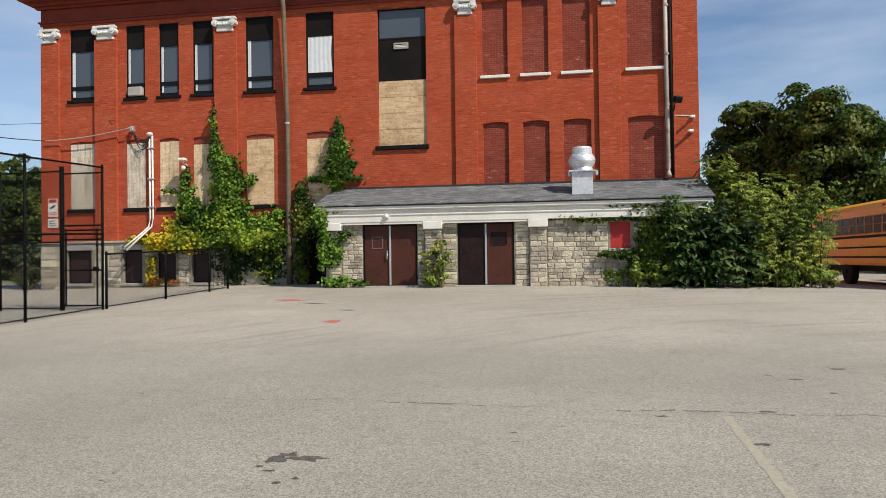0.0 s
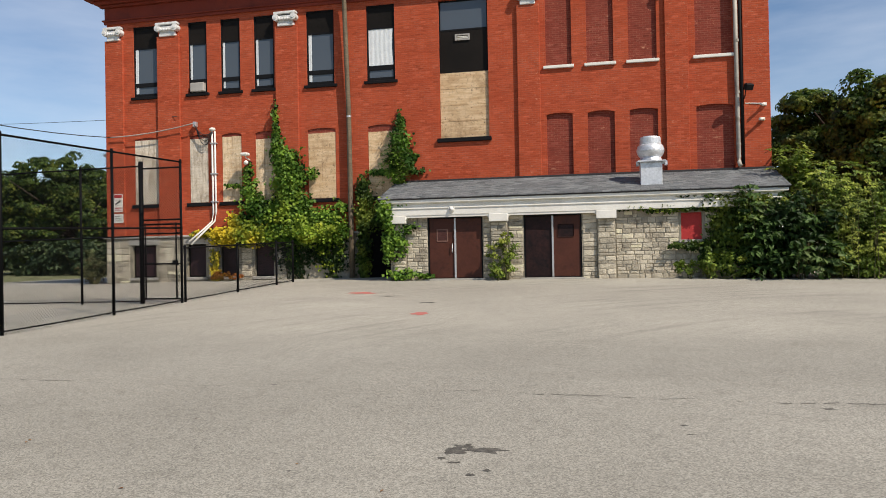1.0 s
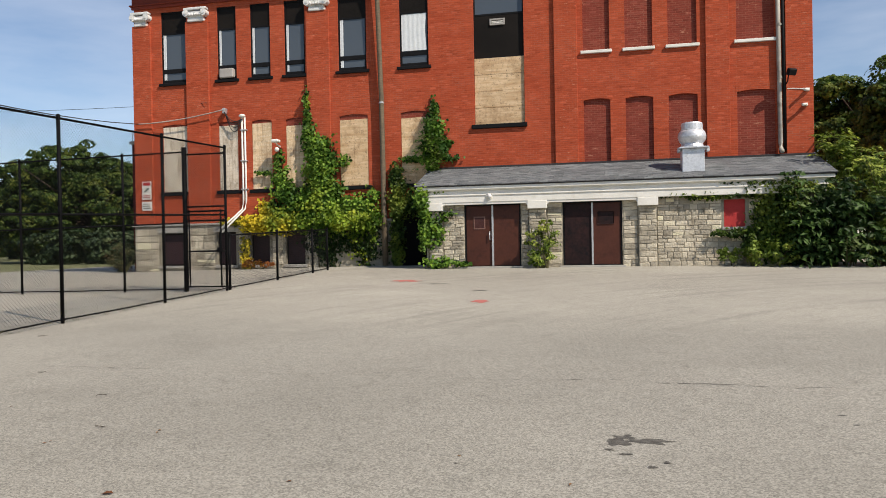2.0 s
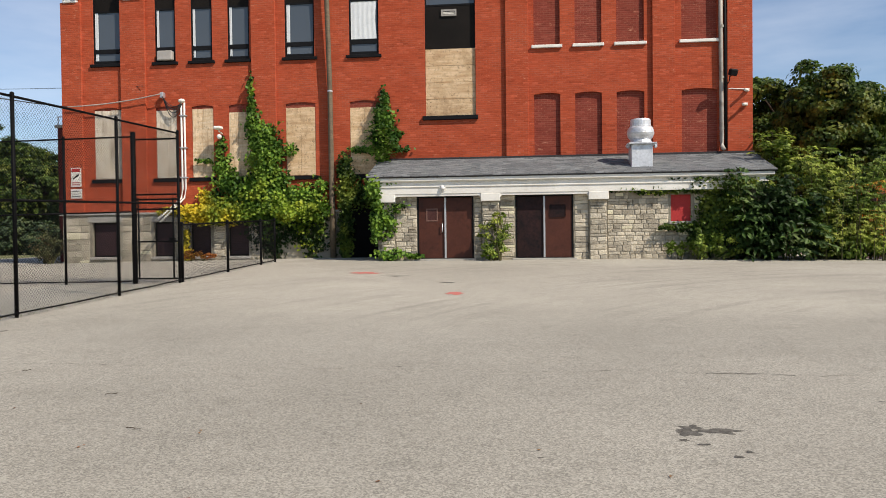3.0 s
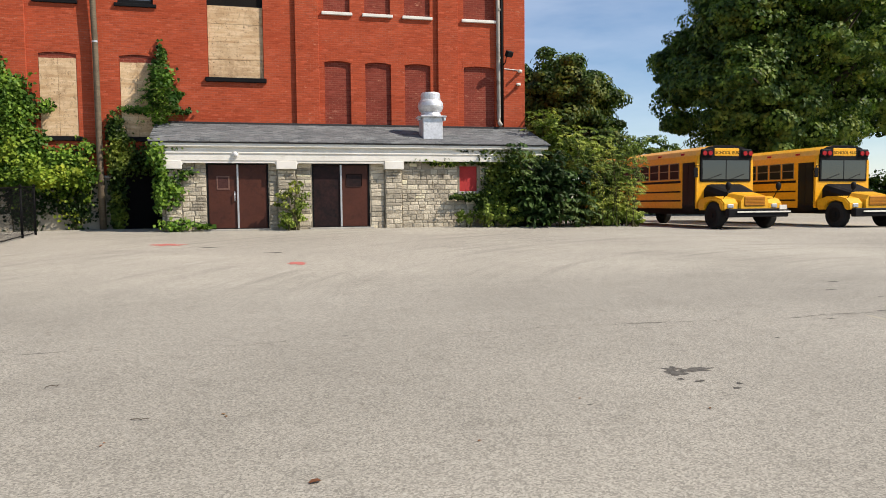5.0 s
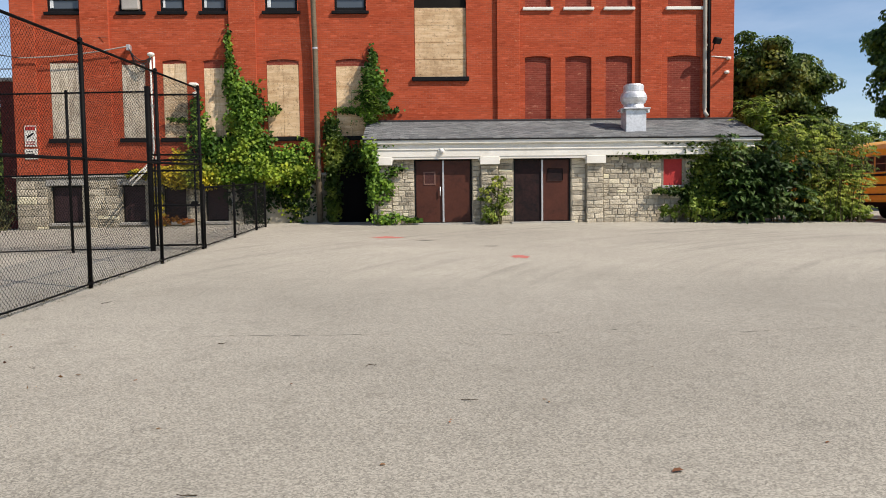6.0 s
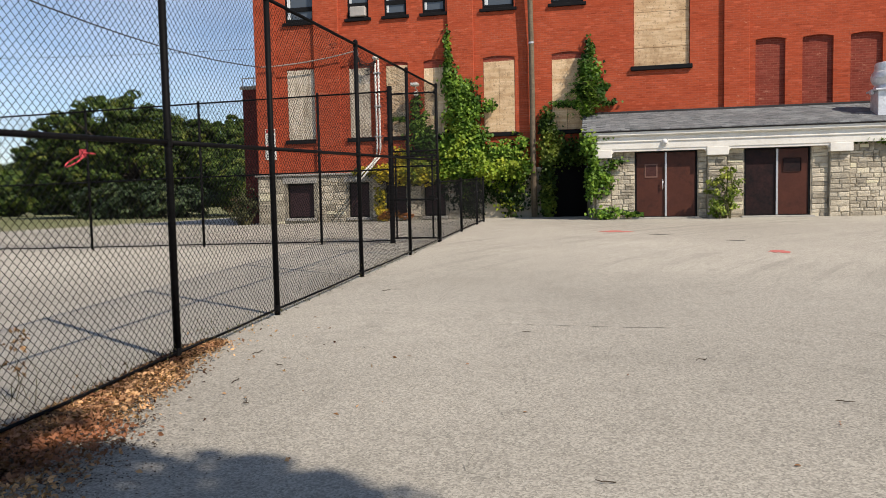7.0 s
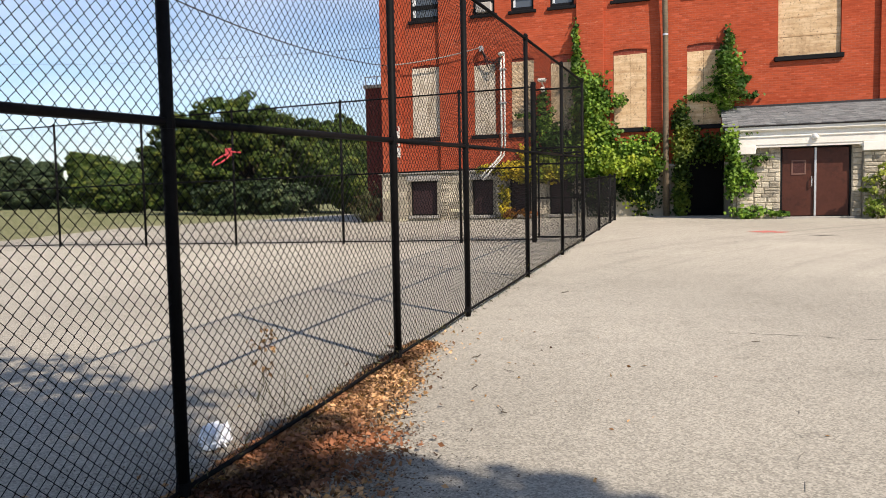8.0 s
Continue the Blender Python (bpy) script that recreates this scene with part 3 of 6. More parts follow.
def sash(a, b, curtain):
    win = part("window", pierced(a, b, 8.25, 11.1, [(a + 0.08, b - 0.08, 8.38, 8.66), (a + 0.06, b - 0.06, 8.82, 10.2), (a + 0.06, b - 0.06, 10.26, 11.04)], FACE + 0.05, FACE + 0.13), BLACK, school, "black-framed sash window with a dark top panel")
    part("pane", boxed(a + 0.05, b - 0.05, FACE + 0.085, FACE + 0.093, 8.3, 10.24), GLASS, win, "dark window glass")
    part("panel", boxed(a + 0.05, b - 0.05, FACE + 0.08, FACE + 0.095, 10.25, 11.06), DARKPANEL, win, "dark top panel")
    part("sill", boxed(a - 0.1, b + 0.1, FACE - 0.08, FACE + 0.14, 8.14, 8.25, 0.012), BLACK, win, "black sill")
    bm = bmesh.new()
    n = 30 if curtain == 1 else 6
    wide = (b - a - 0.14) * curtain if curtain < 1 else b - a - 0.14
    z0 = 8.84 if curtain == 1 else 8.4
    rows = [[bm.verts.new((a + 0.07 + wide * i / n * (1 - 0.06 * math.sin(3 * j / 4) * (curtain == 1)), FACE + 0.065 + 0.004 * math.sin(i * 1.1), z0 + (10.2 - z0) * j / 4)) for i in range(n + 1)] for j in range(5)]
    for p, q in zip(rows, rows[1:]):
        for i in range(n):
            bm.faces.new((p[i], p[i + 1], q[i + 1], q[i]))
    part("curtain", bm, CURTAIN, win, "white curtain", True)
    return win


for k, (a, b) in enumerate(UPPER):
    w = sash(a, b, 1 if k == 5 else 0.13)
    if k == 1:
        part("air_conditioner", boxed(a + 0.12, b - 0.1, FACE - 0.12, FACE + 0.15, 8.3, 8.66, 0.03), WIRE, w, "dirty beige air conditioner")
    # boarded window below
    p = part("window", pierced(a, b, 3.9, 6.6, [(a + 0.05, b - 0.05, 3.95, 6.55)], FACE + 0.06, FACE + 0.2), INFILL, school, "window boarded over with weathered plywood")
    c = (a + b) / 2 + random.uniform(-0.12, 0.12)
    top = (6.5, 6.44, 6.46, 6.3, 6.4, 6.34)[k]
    part("head_board", boxed(a + 0.005, b - 0.005, FACE + 0.04, FACE + 0.058, 6.2, 6.58), INFILL, p, "reddish board under the arch")
    part("board", boxed(a + 0.01, c - 0.004, FACE + 0.01, FACE + 0.038, 3.92, top, 0.004), (GREYPLY if k < 2 else OLDPLY) if k < 4 else PLY, p)
    part("board", boxed(c + 0.004, b - 0.01, FACE + 0.013, FACE + 0.038, 3.92, top + 0.01, 0.004), (GREYPLY if k < 2 else OLDPLY) if k < 4 else PLY, p)
    part("sill", boxed(a - 0.12, b + 0.12, FACE - 0.08, FACE + 0.14, 3.76, 3.9, 0.012), BLACK, p, "black sill")
    arch(a, b, 6.6)
for a, b in NICHES:
    arch(a, b, 6.66)
# tall stair window, half boarded
a, b = -6.9, -5.07
tall = part("window", pierced(a, b, 5.95, 11.05, [(a + 0.05, b - 0.05, 6.0, 8.33), (a + 0.05, b - 0.05, 8.4, 9.92), (a + 0.05, b - 0.05, 9.98, 11.0)], FACE + 0.12, FACE + 0.2), BLACK, school, "tall window, glass above, boarded with plywood below")
part("pane", boxed(a + 0.04, b - 0.04, FACE + 0.15, FACE + 0.16, 9.94, 11.02), GLASS, tall, "dark window glass")
part("panel", boxed(a + 0.04, b - 0.04, FACE + 0.13, FACE + 0.16, 8.35, 9.95), DARKPANEL, tall, "dark panel")
part("sill", boxed(a - 0.1, b + 0.08, FACE - 0.1, FACE + 0.14, 5.8, 5.95, 0.015), BLACK, tall, "black sill")
for i in range(4):
    z = 5.97 + i * 0.6
    part("board", boxed(a + 0.01, b - 0.01, FACE + 0.085 - 0.006 * (i % 2), FACE + 0.115, z, z + 0.594, 0.006), PLY, tall, "fresh yellow plywood board")
    for k in range(8):
        nx, nz = a + 0.16 + (k % 4) * 0.5 + random.uniform(-0.05, 0.05), z + (0.09 if k < 4 else 0.5) + random.uniform(-0.02, 0.02)
        part("nail_head", tube(bmesh.new(), [(nx, FACE + 0.09, nz), (nx, FACE + 0.076, nz)], 0.013, 6), BARK, tall)
bm = pierced(-6.3, -5.75, 9.55, 9.78, [(-6.24, -5.81, 9.6, 9.73)], FACE + 0.08, FACE + 0.13)
vent = part("vent_grille", bm, WIRE, tall, "pale vent in the dark panel")
for i in range(2):
    part("slat", boxed(-6.23, -5.82, FACE + 0.09, FACE + 0.12, 9.615 + 0.05 * i, 9.645 + 0.05 * i, 0.004), WHITE, vent)
# cellar storey
# Added black panel and frame: they stand in for the corner's deep shade.
corner_shade = part("basement_door", boxed(-9.62, -8.5, FACE - 0.17, FACE - 0.1, 0.84, 3.02, 0.008), SHADEBLACK, school, "added black panel standing in for shade in the annex corner")
part("frame", boxed(-9.7, -9.62, FACE - 0.19, FACE - 0.1, 0.84, 3.1, 0.006), BLACK, corner_shade)
part("frame", boxed(-9.62, -8.5, FACE - 0.19, FACE - 0.1, 3.02, 3.1, 0.006), BLACK, corner_shade)
cellar = part("basement_wall", pierced(-20.85, 4.43, 0.55, 2.6, [(x0, x1, 0.97, 2.27) for x0, x1 in CELLAR], FACE - 0.08, FACE + 0.4), MORTAR, school, "rough grey stone basement wall")
part("water_table", boxed(-20.95, 4.43, FACE - 0.16, FACE, 2.55, 2.63, 0.015), CONCRETE, school)
for x0, x1 in CELLAR:
    p = part("window", pierced(x0, x1, 0.97, 2.27, [(x0 + 0.06, x1 - 0.06, 1.03, 2.2)], FACE + 0.06, FACE + 0.14), DARKPANEL, school, "basement window closed with a dark board")
    part("board", boxed(x0 + 0.03, x1 - 0.03, FACE + 0.08, FACE + 0.1, 1.0, 2.24), worn("maroon_board", (0.03, 0.018, 0.02), (0.045, 0.022, 0.024), 0.6), p)
    part("sill", boxed(x0 - 0.08, x1 + 0.08, FACE - 0.14, FACE + 0.1, 0.86, 0.97, 0.015), CONCRETE, p)
    part("lintel", boxed(x0 - 0.15, x1 + 0.15, FACE - 0.12, FACE + 0.1, 2.27, 2.5, 0.02), CONCRETE, p)
# lower wing beside the school
wing = thing("side_wing", -22.5, 33, 0.8, "low flat-roofed red brick wing with a metal roof rail", "building")
part("wall", boxed(-22.5, -20.78, 28.7, 42, 0.7, 6.25), SHADEBRICK, wing)
part("coping", boxed(-22.58, -20.78, 28.6, 42, 6.25, 6.38, 0.02), CONCRETE, wing)
rail = bmesh.new()
for i in range(4):
    tube(rail, [(-22.5 + 0.5 * i, 28.75, 6.38), (-22.5 + 0.5 * i, 28.75, 6.72)], 0.02, 6)
tube(rail, [(-22.53, 28.75, 6.72), (-20.78, 28.75, 6.72)], 0.025, 6)
part("roof_rail", rail, ALUMINIUM, wing)

# ---- stone annex ----
AY = 24.5
annex = thing("stone_annex", -2, 25, 0.8, "low grey stone annex with white fascia and brown double doors", "building")
DOORS = [(-6.97, -5.07), (-3.69, -1.79)]
REDWIN = (1.32, 1.95, 2.02, 2.88)
annex_wall = part("front_wall", pierced(-8.3, 4.2, 0.6, 3.1, [(x0, x1, 0.6, 2.96) for x0, x1 in DOORS] + [REDWIN], AY, AY + 0.35), MORTAR, annex, "coursed rubble wall of grey stone")
part("side_wall", boxed(-8.3, -7.95, AY + 0.35, FACE, 0.6, 3.6), MORTAR, annex)
part("side_wall", boxed(3.85, 4.2, AY + 0.35, FACE, 0.6, 3.6), MORTAR, annex)
part("red_panel", boxed(REDWIN[0], REDWIN[1], AY + 0.05, AY + 0.1, REDWIN[2], REDWIN[3], 0.005), REDBOARD, annex, "flat red painted board in a small window")
part("sill", boxed(1.25, 2.05, AY - 0.08, AY + 0.05, 1.93, 2.02, 0.01), CONCRETE, annex)
# white entablature
part("frieze", boxed(-8.35, 4.25, AY - 0.24, AY + 0.2, 3.02, 3.42, 0.01), WHITE, annex, "white painted frieze board")
part("moulding", boxed(-8.38, 4.28, AY - 0.27, AY - 0.2, 3.24, 3.29, 0.012), WHITE, annex)
part("moulding", boxed(-8.42, 4.32, AY - 0.29, AY, 3.42, 3.48, 0.015), WHITE, annex)
part("fascia", boxed(-8.55, 4.45, AY - 0.34, AY - 0.28, 3.45, 3.575, 0.008), WHITE, annex, "white painted fascia board")
part("drip_edge", boxed(-8.6, 4.5, AY - 0.39, AY - 0.33, 3.575, 3.625, 0.006), TAR, annex, "black drip edge under the shingles")
part("soffit", boxed(-8.5, 4.4, AY - 0.3, AY + 0.1, 3.48, 3.5), WHITE, annex)
# pier caps and their stone piers
PIERS = [(-8.2, -7.7), (-4.8, -4.2), (-1.3, -0.7)]
for a, b in PIERS:
    part("pier_cap", boxed(a - 0.02, b + 0.02, AY - 0.26, AY + 0.05, 2.76, 3.02, 0.012), WHITE, annex, "white painted pier cap")
    part("pier", boxed(a + 0.02, b - 0.02, AY - 0.1, AY, 0.6, 2.76), MORTAR, annex)
for a, b in ((-7.7, -4.8), (-4.2, -1.3)):
    bm = bmesh.new()
    for s, x in ((1, a), (-1, b)):
        vs = [(x, 2.96), (x + s * 0.1, 2.96), (x + s * 0.06, 2.93), (x + s * 0.02, 2.88), (x, 2.8)]
        front = [bm.verts.new((p, AY - 0.22, q)) for p, q in vs]
        rear = [bm.verts.new((p, AY, q)) for p, q in vs]
        bm.faces.new(front if s < 0 else front[::-1])
        for i in range(5):
            bm.faces.new((front[i], front[(i + 1) % 5], rear[(i + 1) % 5], rear[i]))
    box(bm, a, b, AY - 0.22, AY, 2.95, 3.02)
    part("lintel_board", bm, WHITE, annex)
# shingle roof
SLOPE = (4.4 - 3.62) / (FACE - (AY - 0.36))


def roof_z(y):
    return 3.62 + SLOPE * (y - (AY - 0.36))


bm = bmesh.new()
sect = [(AY - 0.36, 3.58), (FACE, 4.36), (FACE, 4.25), (AY - 0.3, 3.5)]
ends = [[bm.verts.new((x, y, z)) for y, z in sect] for x in (-8.6, 4.5)]
bm.faces.new(ends[0])
bm.faces.new(ends[1][::-1])
for i in range(4):
    bm.faces.new((ends[0][i], ends[1][i], ends[1][(i + 1) % 4], ends[0][(i + 1) % 4]))
roof = part("roof", bm, TAR, annex, "grey asphalt shingle roof, slightly worn")
verts, faces = [], []
rng = random.Random(5)
y = AY - 0.4
row = 0
while y < FACE - 0.1:
    x = -8.62 + (0.15 if row % 2 else 0)
    while x < 4.5:
        w = 0.3
        x1 = min(x + w, 4.52)
        lift = 0.012 + rng.uniform(0, 0.01)
        k = len(verts)
        y1 = min(y + 0.22, FACE - 0.02)
        for px, py, dz in ((x + 0.006, y, lift), (x1 - 0.006, y, lift), (x1 - 0.006, y1, 0.004), (x + 0.006, y1, 0.004), (x + 0.006, y, -0.01), (x1 - 0.006, y, -0.01)):
            verts.append((px, py + rng.uniform(-0.008, 0.008), roof_z(py) + dz))
        faces += [(k, k + 1, k + 2, k + 3), (k + 4, k + 5, k + 1, k)]
        x += w
    y += 0.14
    row += 1
m, n, l, b = shader("shingle_tabs", 0.95, 0, 0.06)
gi = n.new("ShaderNodeNewGeometry").outputs["Random Per Island"]
c = mixed(n, l, gi, (0.06, 0.07, 0.072), (0.225, 0.24, 0.238))
c = mixed(n, l, cloud(n, l, 0.8, 5, 0.6, 0.45, 0.75), c, (0.1, 0.1, 0.105))
c = mixed(n, l, 0.4, c, mixed(n, l, cloud(n, l, 70), (0.06, 0.06, 0.065), (0.34, 0.34, 0.34)))
l.new(c, b.inputs["Base Color"])
tagged(raw("shingles", verts, faces, m, roof), kind="stuff")
part("flashing", boxed(-8.6, 4.5, FACE - 0.14, FACE - 0.004, 4.32, 4.44, 0.01), TAR, annex, "black tar flashing")


def door_pair(x0, x1, kind):
    base = ground_z((x0 + x1) / 2, AY) + 0.045
    frame_ob = part("door", pierced(x0, x1, base, 2.96, [(x0 + 0.05, x1 - 0.05, base + 0.02, 2.91)], AY + 0.02, AY + 0.14), BLACK, annex, "pair of brown metal doors with a bare metal centre post")
    c = (x0 + x1) / 2
    for i, (a, b) in enumerate(((x0 + 0.055, c - 0.03), (c + 0.03, x1 - 0.055))):
        dark = kind == 1 and i == 0
        leaf = part("door_leaf", boxed(a, b, AY + 0.05, AY + 0.1, base + 0.025, 2.9, 0.006), DOORDARK if dark else DOORBROWN, frame_ob, "stained dark door leaf" if dark else "")
        if kind == 0 and i == 0:
            part("wired_window", pierced(a + 0.25, b - 0.22, 2.12, 2.55, [(a + 0.29, b - 0.26, 2.16, 2.51)], AY + 0.035, AY + 0.052), worn("worn_brown_frame", (0.2, 0.11, 0.085), (0.15, 0.075, 0.06), 0.5), leaf)
            part("pane", boxed(a + 0.28, b - 0.25, AY + 0.043, AY + 0.049, 2.15, 2.52), worn("dusty_brown_glass", (0.055, 0.022, 0.02), (0.08, 0.035, 0.03), 0.2), leaf)
        if kind == 1 and i == 1:
            part("pane", boxed(a + 0.14, b - 0.2, AY + 0.042, AY + 0.052, 2.2, 2.62, 0.03), DOORDARK, leaf, "dark window pane")
    part("centre_post", boxed(c - 0.03, c + 0.03, AY - 0.005, AY + 0.1, base + 0.02, 2.91, 0.006), ALUMINIUM, frame_ob, "bare metal centre post")
    bm = bmesh.new()
    hx = c - 0.1
    tube(bm, [(hx, AY + 0.05, 1.75), (hx, AY - 0.02, 1.78), (hx, AY - 0.02, 2.02), (hx, AY + 0.05, 2.05)], 0.016, 8)
    if kind == 0:
        part("handle", bm, ALUMINIUM, frame_ob, "pull handle", True)
    else:
        bm.free()
    part("threshold", boxed(x0 - 0.1, x1 + 0.1, AY - 0.2, AY + 0.15, base - 0.12, base, 0.01), CONCRETE, annex)


door_pair(*DOORS[0], 0)
door_pair(*DOORS[1], 1)

# ---- trees and sky line ----


def crown(cx, cy, cz, rx, ry, rz, lumps, seed, k=40, q=1.2):
    """Blobs that make one uneven crown."""
    rng = np.random.default_rng(seed)
    blobs = [((cx, cy, cz), (rx * 0.82, ry * 0.82, rz * 0.82), round(k * 1.15), q)]
    for i in range(lumps):
        d = rng.normal(0, 1, 3)
        d /= np.linalg.norm(d)
        f, w = rng.uniform(0.26, 0.46), rng.uniform(0.66, 0.9)
        blobs.append(((cx + d[0] * rx * w, cy + d[1] * ry * w, cz + d[2] * rz * w), (rx * f, ry * f, rz * f), k // 3, q * 0.62))
    return blobs


tree("maple_tree", 14, 46, crown(13.7, 46, 6.7, 5.5, 5.0, 4.4, 18, 3, 64, 1.45), (0.15, 0.3), SHADEDOAK, "broad dense dark green tree behind the buses", 11, 0.4, 260)
tree("maple_tree", 32, 46, crown(31.8, 46, 11.2, 9.6, 7, 9.8, 26, 4, 120, 1.9), (0.18, 0.38), OAK, "tall shady dark green tree beside the buses", 12, 0.55, 250)
tree("birch_tree", 38.8, 75, crown(38.8, 75, 6.8, 2.9, 2.9, 3.0, 8, 5, 40, 0.8), (0.2, 0.4), OAK, "small yellow-green tree in the distance", 13, 0.2, 50)
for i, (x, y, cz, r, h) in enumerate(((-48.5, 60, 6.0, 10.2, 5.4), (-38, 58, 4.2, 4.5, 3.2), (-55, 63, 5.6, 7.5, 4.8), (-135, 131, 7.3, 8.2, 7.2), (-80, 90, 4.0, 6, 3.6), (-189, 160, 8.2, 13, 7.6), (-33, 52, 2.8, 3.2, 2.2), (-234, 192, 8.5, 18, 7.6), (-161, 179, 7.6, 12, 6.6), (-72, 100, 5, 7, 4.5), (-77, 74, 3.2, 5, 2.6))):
    tree("broadleaf_tree", x, y, crown(x, y, cz, r * 0.93, r * 0.75, h * 0.88, 16, 20 + i, 190, 1.0 if y < 70 else 1.5), (0.16, 0.36) if y < 70 else (0.35, 0.7), SHADEDOAK if i < 4 else (SHADEDOAK if i in (6, 10) else FARGREEN), "rounded dark green tree at the edge of the field", 30 + i, 0.3, 150 if y < 70 else 90, group="trees by the field")

tree("maple_tree", 52, 44, crown(52, 44, 9.5, 10, 8, 8.5, 18, 14, 150, 1.5), (0.25, 0.5), OAK, "tall shady dark green tree beside the buses", 16, 0.5, 110)

# ---- fence ----


def chain_wire(p0, p1, low, high, zigzag, radius=0.0022, cell=0.036):
    """Chain link between two plan points; low and high give the heights at each end."""
    p0, p1 = Vector((*p0, 0)), Vector((*p1, 0))
    length, along = (p1 - p0).length, (p1 - p0).normalized()
    out = along.cross(Vector((0, 0, 1)))
    slope = (low[1] - low[0]) / length
    h = high[0] - low[0]

    def at(u, v, d):
        q = p0 + along * u + out * d
        return (q.x, q.y, low[0] + slope * u + v)
    verts, faces = [], []

    def prism(chain):
        base = len(verts)
        for u, v, d, s in chain:
            r = radius
            verts.extend((at(u - r * 1.2, v, d - r * 0.6), at(u + r * 1.2, v, d - r * 0.6), at(u, v, d + r * 1.2)))
        for i in range(len(chain) - 1):
            a = base + 3 * i
            for j in range(3):
                faces.append((a + j, a + (j + 1) % 3, a + 3 + (j + 1) % 3, a + 3 + j))
    if zigzag:
        rows = int(h / cell)
        for k in range(int(length / cell)):
            prism([((k + (j + k) % 2) * cell, j * cell, 0.0025 * (1 if (j + k) % 2 else -1), 1) for j in range(rows + 1)])
    else:
        step = cell * 2
        k = -int(h / step) - 1
        while k * step < length:
            for s in (1, -1):
                u0 = k * step
                a, b = max(0.0, u0), min(length, u0 + h)
                if b > a:
                    if s > 0:
                        prism([(a, a - u0, 0.002, 1), (b, b - u0, 0.002, 1)])
                    else:
                        prism([(a, h - (a - u0), -0.002, 1), (b, h - (b - u0), -0.002, 1)])
            k += 1
    return verts, faces


def chain_fence(name, posts, height, label, wall_r=0.045, rail_r=0.024, mid=1.86, zigzag=False):
    """posts: plan points in order; a rail at top, middle and foot, wire between the first and the last."""
    x0, y0 = posts[0]
    ob = thing(name, x0, y0, ground_z(x0, y0), label, "fence")
    for x, y in posts:
        bm = bmesh.new()
        z = ground_z(x, y)
        tube(bm, [(x, y, z - 0.05), (x, y, z + height + 0.04)], wall_r, 10)
        bmesh.ops.create_uvsphere(bm, u_segments=10, v_segments=6, radius=wall_r * 1.12, matrix=Matrix.Translation((x, y, z + height + 0.04)))
        p = part("post", bm, FENCEBLACK, ob, smooth=True)
        for v in (0.08, mid, height):
            if v:
                part("bracket_band", tube(bmesh.new(), [(x, y, z + v - 0.035), (x, y, z + v + 0.035)], wall_r * 1.12, 10), FENCEBLACK, p)
    for v in (0.07, mid, height):
        if not v:
            continue
        for a, b in zip(posts, posts[1:]):
            sag = -0.01 if v == 0.07 else 0.0
            m = ((a[0] + b[0]) / 2, (a[1] + b[1]) / 2)
            part("rail", tube(bmesh.new(), [(*a, ground_z(*a) + v), (*m, (ground_z(*a) + ground_z(*b)) / 2 + v + sag), (*b, ground_z(*b) + v)], rail_r if v > 0.1 else 0.014, 8), FENCEBLACK, ob, smooth=True)
    a, b = posts[0], posts[-1]
    za, zb = ground_z(*a), ground_z(*b)
    v, f = chain_wire(a, b, (za + 0.03, zb + 0.03), (za + height, zb + height), zigzag)
    tagged(raw("chain_link", v, f, FENCEBLACK, ob, "black coated chain link"), kind="stuff")
    return ob


FX = -11.83
chain_fence("chain_link_fence", [(FX, -3.3), (FX, -0.1), (FX, 3.14), (FX, 6.03), (FX, 8.15), (FX, 11.35), (FX, 14.5), (FX, 17.25)], 3.66, "tall black chain-link fence with round posts and three rails", wall_r=0.034, rail_r=0.023, mid=1.945, zigzag=True)
chain_fence("chain_link_fence", [(-12.95, 17.2), (-14.76, 17.2), (-17.93, 17.2), (-21.2, 17.25), (-24.25, 17.3), (-27.45, 17.33), (-30.6, 17.37), (-33.7, 17.4)], 3.61, "tall black chain-link fence across the court", 0.032, 0.02, mid=1.77)
chain_fence("chain_link_fence", [(FX, 17.4), (FX, 20.25), (FX, 22.95), (FX, 24.3)], 1.42, "waist-high black chain-link fence beside the school", 0.035, 0.02, mid=0)
# gate between the court fence and the corner post
gate = thing("fence_gate", -12.4, 17.2, ground_z(-12.4, 17.2), "closed black chain-link gate with a square metal frame", "gate")
gz = ground_z(-12.4, 17.2)
part("post", tube(bmesh.new(), [(-12.95, 17.2, gz - 0.05), (-12.95, 17.2, gz + 3.72)], 0.062, 10), FENCEBLACK, gate, smooth=True)
for z in (0.12, 1.03, 1.82, 2.06, 2.18, 3.53):
    part("rail", tube(bmesh.new(), [(-12.95, 17.2, gz + z), (FX, 17.2, gz + z)], 0.022, 8), FENCEBLACK, gate, smooth=True)
for x in (-12.84, FX - 0.12):
    part("upright", tube(bmesh.new(), [(x, 17.2, gz + 0.1), (x, 17.2, gz + 2.1)], 0.022, 8), FENCEBLACK, gate, smooth=True)
v, f = chain_wire((-12.95, 17.2), (FX, 17.2), (gz + 0.1, gz + 0.1), (gz + 3.5, gz + 3.5), False)
tagged(raw("chain_link", v, f, FENCEBLACK, gate), kind="stuff")
part("latch", boxed(FX - 0.2, FX - 0.06, 17.12, 17.2, gz + 1.0, gz + 1.12, 0.01), FENCEBLACK, gate)

